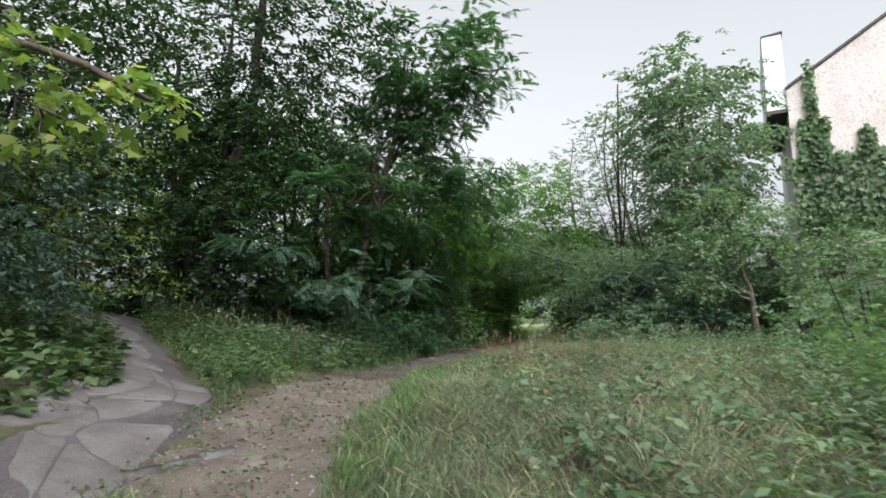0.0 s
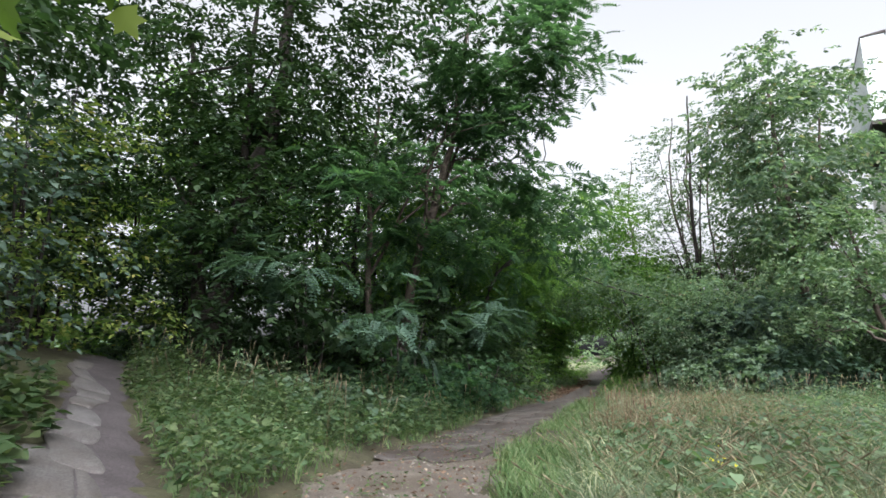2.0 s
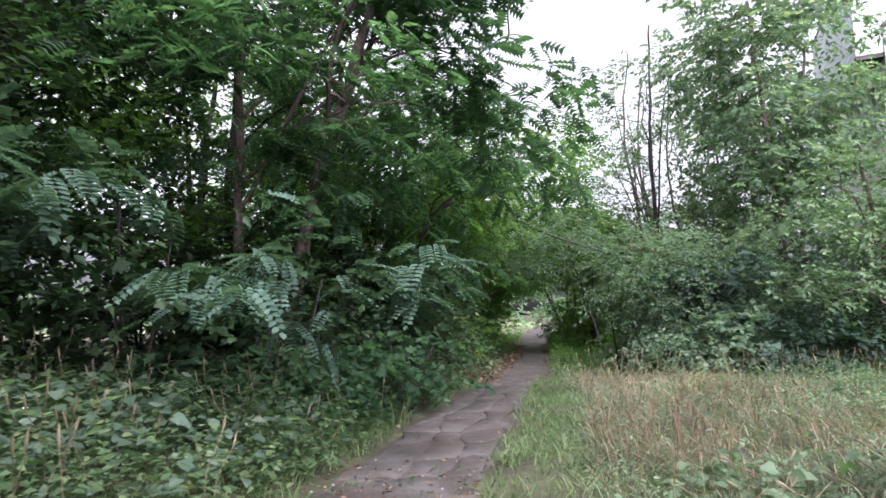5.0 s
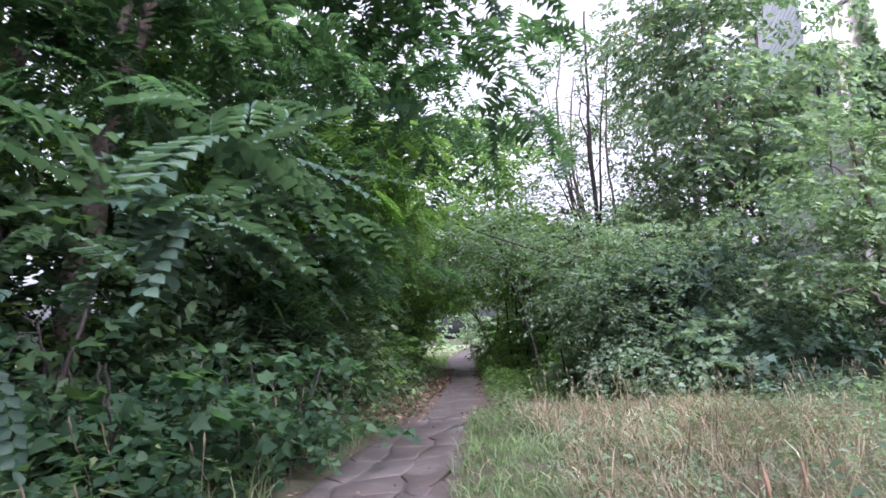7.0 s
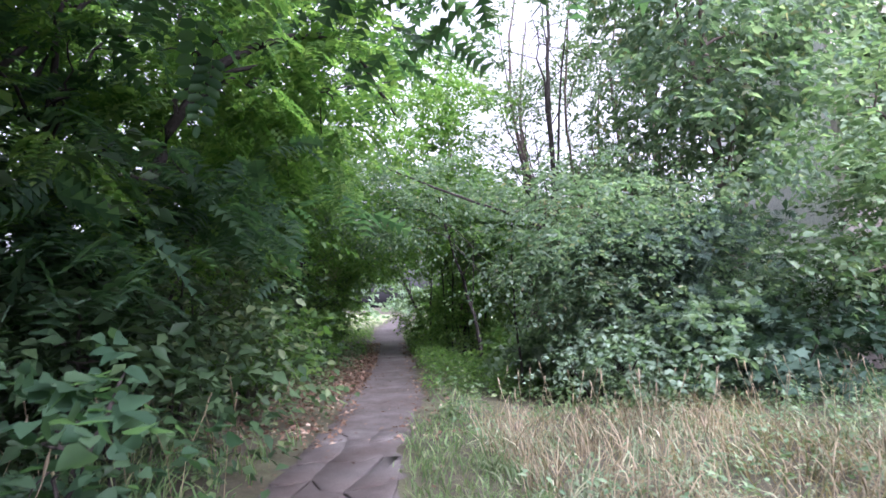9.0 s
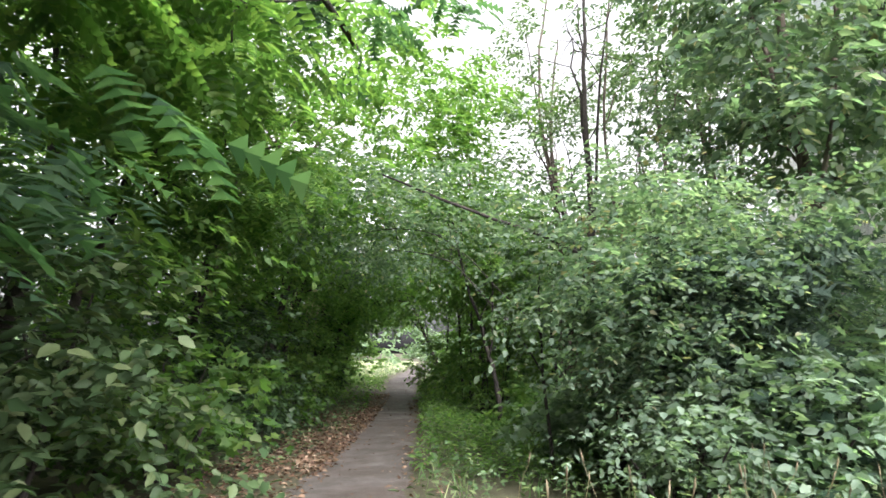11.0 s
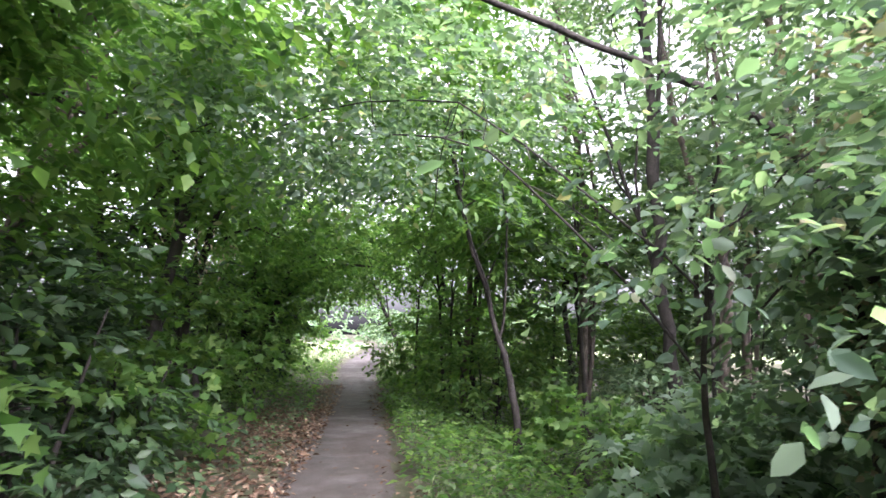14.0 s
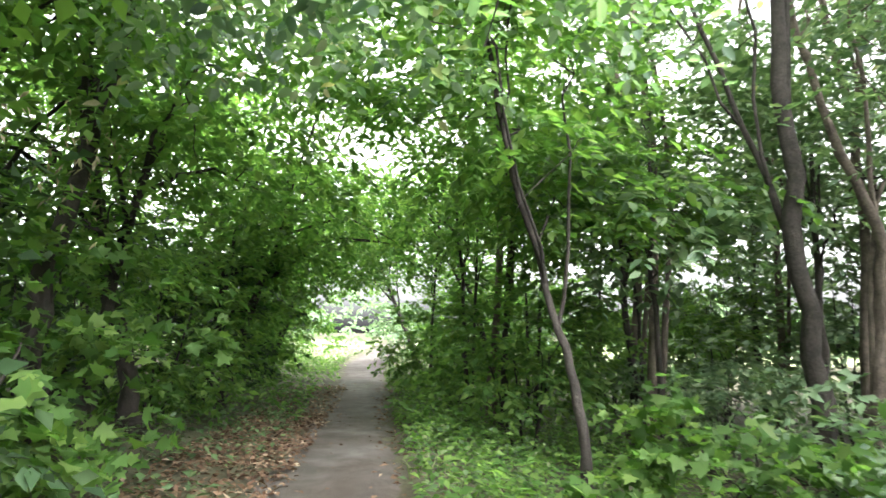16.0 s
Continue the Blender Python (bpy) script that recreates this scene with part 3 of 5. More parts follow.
LEFT_TREES = [((8.2, 29.8), .05, [((7.6, 29.2, 2.9), (1.3, 1.0, .9), 1), ((8.6, 29.7, 4.4), (1.6, 1.2, 1.2), 1.4)], "full", LEAF_LIGHT, .17, 8, 520),
              ((13.5, 33.2), .10, [((13.2, 33, 5.0), (2.4, 1.8, 2.2), 1)], "ovate", LEAF_LIGHT, .18, 9, 750),
              ((-.2, 25.2), .08, [((.7, 25.0, 3.5), (1.4, 1.5, .9), 2), ((-.6, 24.6, 2.2), (1.1, 1.3, 1.0), 1.2)], "ovate", LEAF_FRESH, .13, 9, 620),
              ((1.2, 30.0), .08, [((2.2, 29.6, 3.3), (1.3, 1.7, .9), 2), ((1.0, 29.4, 2.2), (1.0, 1.4, .9), 1)], "ovate", LEAF_FRESH, .13, 9, 620),
              ((2.2, 34.4), .09, [((3.0, 34.0, 3.2), (1.2, 1.8, 1.1), 2), ((2.2, 33.8, 1.9), (1.0, 1.5, .9), 1)], "ovate", LEAF_FRESH, .14, 9, 800),
              ((3.4, 39.5), .10, [((5.2, 39.0, 3.9), (2.2, 1.7, 1.4), 2), ((3.7, 38.6, 2.2), (.9, 1.6, 1.1), 1)], "ovate", LEAF_FRESH, .15, 9, 1100),
              ((9.4, 44.5), .10, [((6.8, 44.5, 4.3), (2.4, 2.0, 1.7), 2)], "ovate", LEAF_FRESH, .17, 9, 900),
              ((.2, 33.0), .09, [((1.4, 33.2, 4.0), (1.7, 1.2, 1.7), 1)], "ovate", LEAF_FRESH, .14, 9, 650),
              ((7.0, 32.4), .07, [((7.2, 32.0, 4.9), (1.6, 1.2, 1.4), 1)], "ovate", LEAF_FRESH, .14, 9, 520),
              ((9.0, 31.4), .08, [((8.6, 31.4, 3.4), (1.9, 1.4, 1.5), 1)], "ovate", LEAF_FRESH, .15, 9, 650),
              ((11.2, 29.8), .08, [((11.2, 29.8, 3.8), (1.7, 1.5, 1.9), 1)], "ovate", LEAF_LIGHT, .15, 9, 600),
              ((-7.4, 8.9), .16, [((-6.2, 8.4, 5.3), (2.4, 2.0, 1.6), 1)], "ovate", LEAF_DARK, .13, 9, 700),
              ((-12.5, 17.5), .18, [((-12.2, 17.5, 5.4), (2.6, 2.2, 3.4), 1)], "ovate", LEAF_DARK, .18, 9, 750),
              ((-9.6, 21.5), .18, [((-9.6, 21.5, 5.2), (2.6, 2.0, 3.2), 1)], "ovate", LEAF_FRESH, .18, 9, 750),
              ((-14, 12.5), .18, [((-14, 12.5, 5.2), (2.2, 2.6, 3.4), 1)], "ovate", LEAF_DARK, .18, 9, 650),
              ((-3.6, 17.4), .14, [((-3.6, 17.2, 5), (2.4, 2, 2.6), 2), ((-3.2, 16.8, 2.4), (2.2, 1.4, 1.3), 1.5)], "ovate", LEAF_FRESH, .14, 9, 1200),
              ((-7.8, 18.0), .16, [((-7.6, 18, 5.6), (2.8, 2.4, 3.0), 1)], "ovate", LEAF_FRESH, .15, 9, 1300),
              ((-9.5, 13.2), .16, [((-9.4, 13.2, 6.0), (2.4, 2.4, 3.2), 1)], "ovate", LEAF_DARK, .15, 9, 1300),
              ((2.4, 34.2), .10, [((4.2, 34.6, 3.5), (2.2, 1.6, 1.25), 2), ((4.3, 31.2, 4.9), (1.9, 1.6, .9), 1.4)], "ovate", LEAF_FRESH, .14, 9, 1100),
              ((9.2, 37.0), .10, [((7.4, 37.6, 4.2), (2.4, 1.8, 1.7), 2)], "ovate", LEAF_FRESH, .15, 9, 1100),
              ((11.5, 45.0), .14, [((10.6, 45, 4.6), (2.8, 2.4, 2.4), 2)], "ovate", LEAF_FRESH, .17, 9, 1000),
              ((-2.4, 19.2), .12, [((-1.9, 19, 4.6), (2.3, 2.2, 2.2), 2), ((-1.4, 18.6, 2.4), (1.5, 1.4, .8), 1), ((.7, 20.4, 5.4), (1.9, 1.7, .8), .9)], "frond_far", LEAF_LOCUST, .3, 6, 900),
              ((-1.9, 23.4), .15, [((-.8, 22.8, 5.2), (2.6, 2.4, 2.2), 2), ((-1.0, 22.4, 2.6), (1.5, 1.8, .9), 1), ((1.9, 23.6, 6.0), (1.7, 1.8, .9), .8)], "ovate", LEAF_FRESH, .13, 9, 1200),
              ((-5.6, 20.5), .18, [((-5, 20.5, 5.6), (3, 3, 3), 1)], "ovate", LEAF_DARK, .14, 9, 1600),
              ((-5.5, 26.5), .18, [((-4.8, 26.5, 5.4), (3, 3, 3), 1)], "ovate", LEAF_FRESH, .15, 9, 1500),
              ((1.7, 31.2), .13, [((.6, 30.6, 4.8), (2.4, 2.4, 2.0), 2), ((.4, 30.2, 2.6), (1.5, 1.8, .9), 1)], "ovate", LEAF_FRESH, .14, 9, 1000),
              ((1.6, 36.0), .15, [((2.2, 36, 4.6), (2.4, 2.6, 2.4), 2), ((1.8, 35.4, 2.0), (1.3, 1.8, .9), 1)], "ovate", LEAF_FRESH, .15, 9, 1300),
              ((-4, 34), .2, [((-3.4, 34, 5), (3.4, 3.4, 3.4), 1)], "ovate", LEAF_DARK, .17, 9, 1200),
              ((3.2, 43), .16, [((3.8, 43, 4.2), (2.2, 2.8, 2.6), 1)], "ovate", LEAF_FRESH, .18, 9, 900)]
for (x, y), r, balls, shape, leaf, size, count, n in LEFT_TREES:
    top = balls[0][0]
    plant("woodland_tree", "leafy young woodland tree beside the path", "tree", [([(x, y, 0), ((x + top[0]) / 2 - .1, (y + top[1]) / 2, 2.5), (top[0], top[1], top[2] + 1.2)], r)], balls, leaf, n, .48, count, size, shape, BARK_DARK, 6, "trees along the path")
plant("locust_tree", "young locust with arching feathery branches over the path", "tree", [([(-1.0, 18.9, 0), (-.8, 18.8, 2.0), (-.2, 18.6, 3.4), (.9, 18.9, 4.0), (1.7, 19.6, 3.5)], .07), ([(-1.3, 19.2, 0), (-1.5, 19.0, 2.5), (-1.2, 18.4, 4.6)], .06)],
      [((.3, 18.7, 3.5), (1.4, 1.0, .7), 2), ((-1.6, 18.2, 2.9), (1.2, 1.0, .9), 1.4), ((.7, 19.7, 3.45), (.8, .6, .35), .7), ((-.9, 20.8, 4.6), (2.0, 1.7, 1.5), 2)], LEAF_FRESH, 250, .5, 6, .36, "frond", BARK_DARK, 8, flat=.3, droop=.3, spread=.35, cluster=6)
plant("locust_tree", "young locust with bright feathery leaves", "tree", [([(-1.1, 23.2, 0), (-.9, 23.1, 2.0), (-.3, 23.0, 3.6), (.6, 23.0, 4.4)], .07)],
      [((.2, 23.0, 3.7), (1.4, 1.3, .9), 2), ((-.8, 22.4, 5.0), (1.6, 1.5, 1.2), 1.5)], LEAF_FRESH, 330, .5, 6, .34, "frond", BARK_DARK, 7, flat=.3, droop=.3, spread=.35, cluster=6)
plant("leaning_tree", "old tree with a leaning brown trunk", "tree", [([(-.9, 27.8, 0), (-.45, 27.6, 1.6), (.05, 27.4, 2.9), (.8, 27, 5.5)], .15)],
      [((.6, 26.6, 4.6), (2.4, 2.2, 1.7), 2), ((-.5, 26.4, 2.5), (1.4, 1.5, .8), 1), ((3.4, 26.2, 6.4), (2.0, 1.6, 1.2), 1.0), ((4.4, 29.6, 7.6), (2.2, 1.6, 1.3), .9)], LEAF_FRESH, 1700, .48, 9, .14, "ovate", BARK, 6, boughs=[("dry_twigs", LEAF_WITHERED, ([((1.9, 26.2, 2.25), (.35, .3, .3), 1)], 14, .35, 7, .06, "narrow"), dict(droop=1.2, spread=.12, cluster=4))])
for x, y, h, lean in ((6.6, 33, 5, -.4), (7.3, 34.6, 5.5, .2), (8.1, 33.4, 5, .5), (8.9, 35.2, 6, -.3), (7.2, 37.2, 5.5, .3), (10, 34.2, 6, .4), (9.4, 31.8, 5, -.5)):
    plant("thin_sapling", "thin bare-stemmed sapling in the wood", "tree", [([(x, y, 0), (x + lean * .3, y, h * .4), (x + lean, y + .1, h)], .045)], [((x + lean, y, h * .78), (1.2, 1.1, h * .2), 1)],
          LEAF_FRESH, 260, .45, 8, .16, "ovate", BARK_DARK, 4, "saplings in the wood")
plant("woodland_tree", "dark-stemmed tree beside the leaf litter", "tree", [([(1.0, 28.9, 0), (1.15, 28.8, 1.6), (1.5, 28.6, 3.4), (1.9, 28.4, 6)], .12), ([(.7, 29.2, 0), (.4, 29.1, 2), (.3, 28.8, 4.5)], .08)],
      [((1.4, 28.4, 4.6), (1.8, 1.6, 1.5), 1)], LEAF_FRESH, 900, .46, 9, .14, "ovate", BARK_DARK, 5)
# added trees outside the view, there to keep sky light off the left side
for x, y, zc, r in ((-8.5, 2.5, 6.5, (3, 3, 3.6)), (-7.5, -2.5, 6, (3, 3, 4)), (-9.5, 6.5, 7.5, (3, 2.6, 3)), (-3.5, -6, 6, (3, 2.6, 4)), (2.5, -7, 6, (3, 2.6, 4))):
    plant("woodland_tree", "broad dark tree added out of view to shade the start", "tree", [([(x, y, 0), (x, y + .2, 3.5), (x + .3, y, zc + 1.5)], .2)], [((x, y, zc), r, 1)], LEAF_DARK, 900, .55, 8, .2, "ovate", BARK_DARK, 5)
# arching shrub and its bough over the path
plant("arching_shrub", "grey-green shrub arching over the path", "shrub", [([(5.6, 22.8, 0), (5.55, 22.85, 1.5), (5.3, 23.1, 2.7), (3.9, 23.4, 3.3), (2.5, 23.8, 3.9)], .052), ([(4.9, 23.3, 0), (4.7, 23.2, 1.2), (4.5, 22.8, 2.4)], .03)],
      [((5.3, 21.9, 2.4), (1.3, 1.1, 1.25), 3), ((3.0, 25.4, 3.6), (2.0, 1.5, .85), 2), ((5.7, 21.5, 1.2), (1.0, .9, .9), 1.2), ((7.2, 21.5, 2.4), (.9, .8, 1.1), .8)], LEAF_GREY, 3700, .42, 10, .082, "full", BARK_DARK, 9, flat=.6,
      boughs=[("creeper", LEAF_WITHERED, ([((5.45, 22.55, 1.5), (.22, .2, 1.3), 1), ((5.3, 22.4, 2.9), (.5, .4, .5), .5)], 90, .25, 8, .075, "ovate"), dict(droop=.7, spread=.12, cluster=6, flat=.9))])
plant("curved_sapling", "slender sapling with a curved bare stem", "tree", [([(5.95, 28.15, 0), (5.9, 28.2, .6), (5.65, 28.45, 1.8), (5.1, 28.3, 3.4), (4.4, 28, 6)], .062)],
      [((5.2, 28.8, 4.2), (1.9, 1.7, 1.4), 2), ((4.2, 27.6, 5.2), (1.6, 1.5, 1.0), 1), ((6.4, 29.5, 3.2), (1.2, 1.2, .8), .7)], LEAF_FRESH, 1300, .46, 9, .15, "ovate", BARK_DARK, 6)
plant("woodland_tree", "tall tree with a dark straight trunk", "tree", [([(8.2, 27.25, 0), (7.95, 27.4, 1.6), (7.86, 27.4, 4.6), (8.0, 27.7, 8), (8.3, 28, 12)], .115), ([(8.15, 27.3, 0), (7.95, 27.45, 1.9), (7.7, 27.9, 3.8), (6.9, 28.6, 7)], .06)],
      [((8.3, 28.1, 9.2), (1.7, 1.6, 3.0), 2), ((7.2, 28.6, 6.2), (1.5, 1.3, 1.2), 1)], LEAF_LIGHT, 430, .46, 9, .13, "ovate", BARK_DARK, 6)
plant("woodland_tree", "slim tree with a crooked grey-brown trunk", "tree", [([(8.9, 27.5, 0), (9.25, 27.6, 1.0), (9.35, 27.6, 2.4), (8.95, 27.9, 4.2), (8.8, 28.2, 7), (9.2, 28.3, 11)], .085), ([(9.0, 27.6, 0), (9.4, 27.7, 2.4), (9.9, 27.6, 3.6), (10.4, 27.4, 5.2)], .04)],
      [((9.5, 28, 7.8), (1.8, 1.7, 3.0), 1), ((9.8, 26.9, 4.6), (1.2, 1.1, .8), .4)], LEAF_LIGHT, 400, .46, 9, .13, "ovate", BARK, 5)
plant("thin_sapling", "thin dark crooked sapling beside two trunks", "tree", [([(7.7, 26.3, 0), (7.65, 26.2, 1.1), (7.8, 26.2, 2.1), (8.5, 26.2, 3.4), (9.2, 26.3, 4.4)], .03)],
      [((8.6, 26.3, 3.7), (.9, .7, .6), 1)], LEAF_LIGHT, 60, .4, 8, .12, "ovate", BARK_DARK, 4)
for x, y, h, r in ((12.8, 32.2, 11, .08), (14.6, 30.4, 10, .08), (8.4, 30.4, 12, .09), (11.7, 29.6, 11.5, .09), (7.2, 33.5, 11, .08), (10, 33, 12, .1)):
    plant("thin_tree", "tall thin tree with a sparse airy crown", "tree", [([(x, y, 0), (x + .2, y, h * .35), (x - .25, y + .2, h * .7), (x, y, h)], r), ([(x + .05, y, 0), (x + .5, y, h * .3), (x - .4, y - .3, h * .62), (x - .9, y - .4, h * .85)], r * .6)],
          [((x, y, h * .72), (1.5, 1.5, h * .26), 2), ((x - .6, y, h * .5), (1.3, 1.2, 1.2), .6)], LEAF_LIGHT, 260, .5, 8, .14, "ovate", BARK, 9, "thin trees behind the meadow", spread=.4)
for x, y, zc, r, n in ((9.7, 23.4, 8.0, (2.6, 2.4, 4.2), 2500), (12.4, 28.8, 8.0, (2.6, 2.4, 4.4), 1000)):
    plant("willow_tree", "tall grey-green tree with light hanging foliage", "tree", [([(x + .3, y, 0), (x, y, zc * .5), (x - .3, y + .2, zc + 2.5)], .17), ([(x + .5, y + .2, 0), (x + .9, y + .3, zc * .5), (x + 1.2, y, zc + 1)], .12)],
          [((x, y, zc), r, 3), ((x - .4, y - .5, zc - 3), (r[0] * .8, r[1] * .8, 1.8), 1)], LEAF_GREY, n, .5, 9, .19, "ovate", BARK, 8, droop=.5, flat=.8)
plant("ash_sapling", "small light green tree at the meadow edge", "tree", [([(9.6, 19.4, 0), (9.45, 19.3, 1.6), (9.0, 19.1, 3), (8.6, 18.9, 4.8)], .10)],
      [((8.7, 19.0, 3.5), (1.7, 1.4, 1.3), 2), ((9.9, 19.2, 2.6), (1.3, 1.2, 1.1), 1), ((7.7, 19.6, 1.9), (.9, .8, .5), .5)], LEAF_LIGHT, 1000, .44, 9, .13, "ovate", BARK, 7, flat=.7)

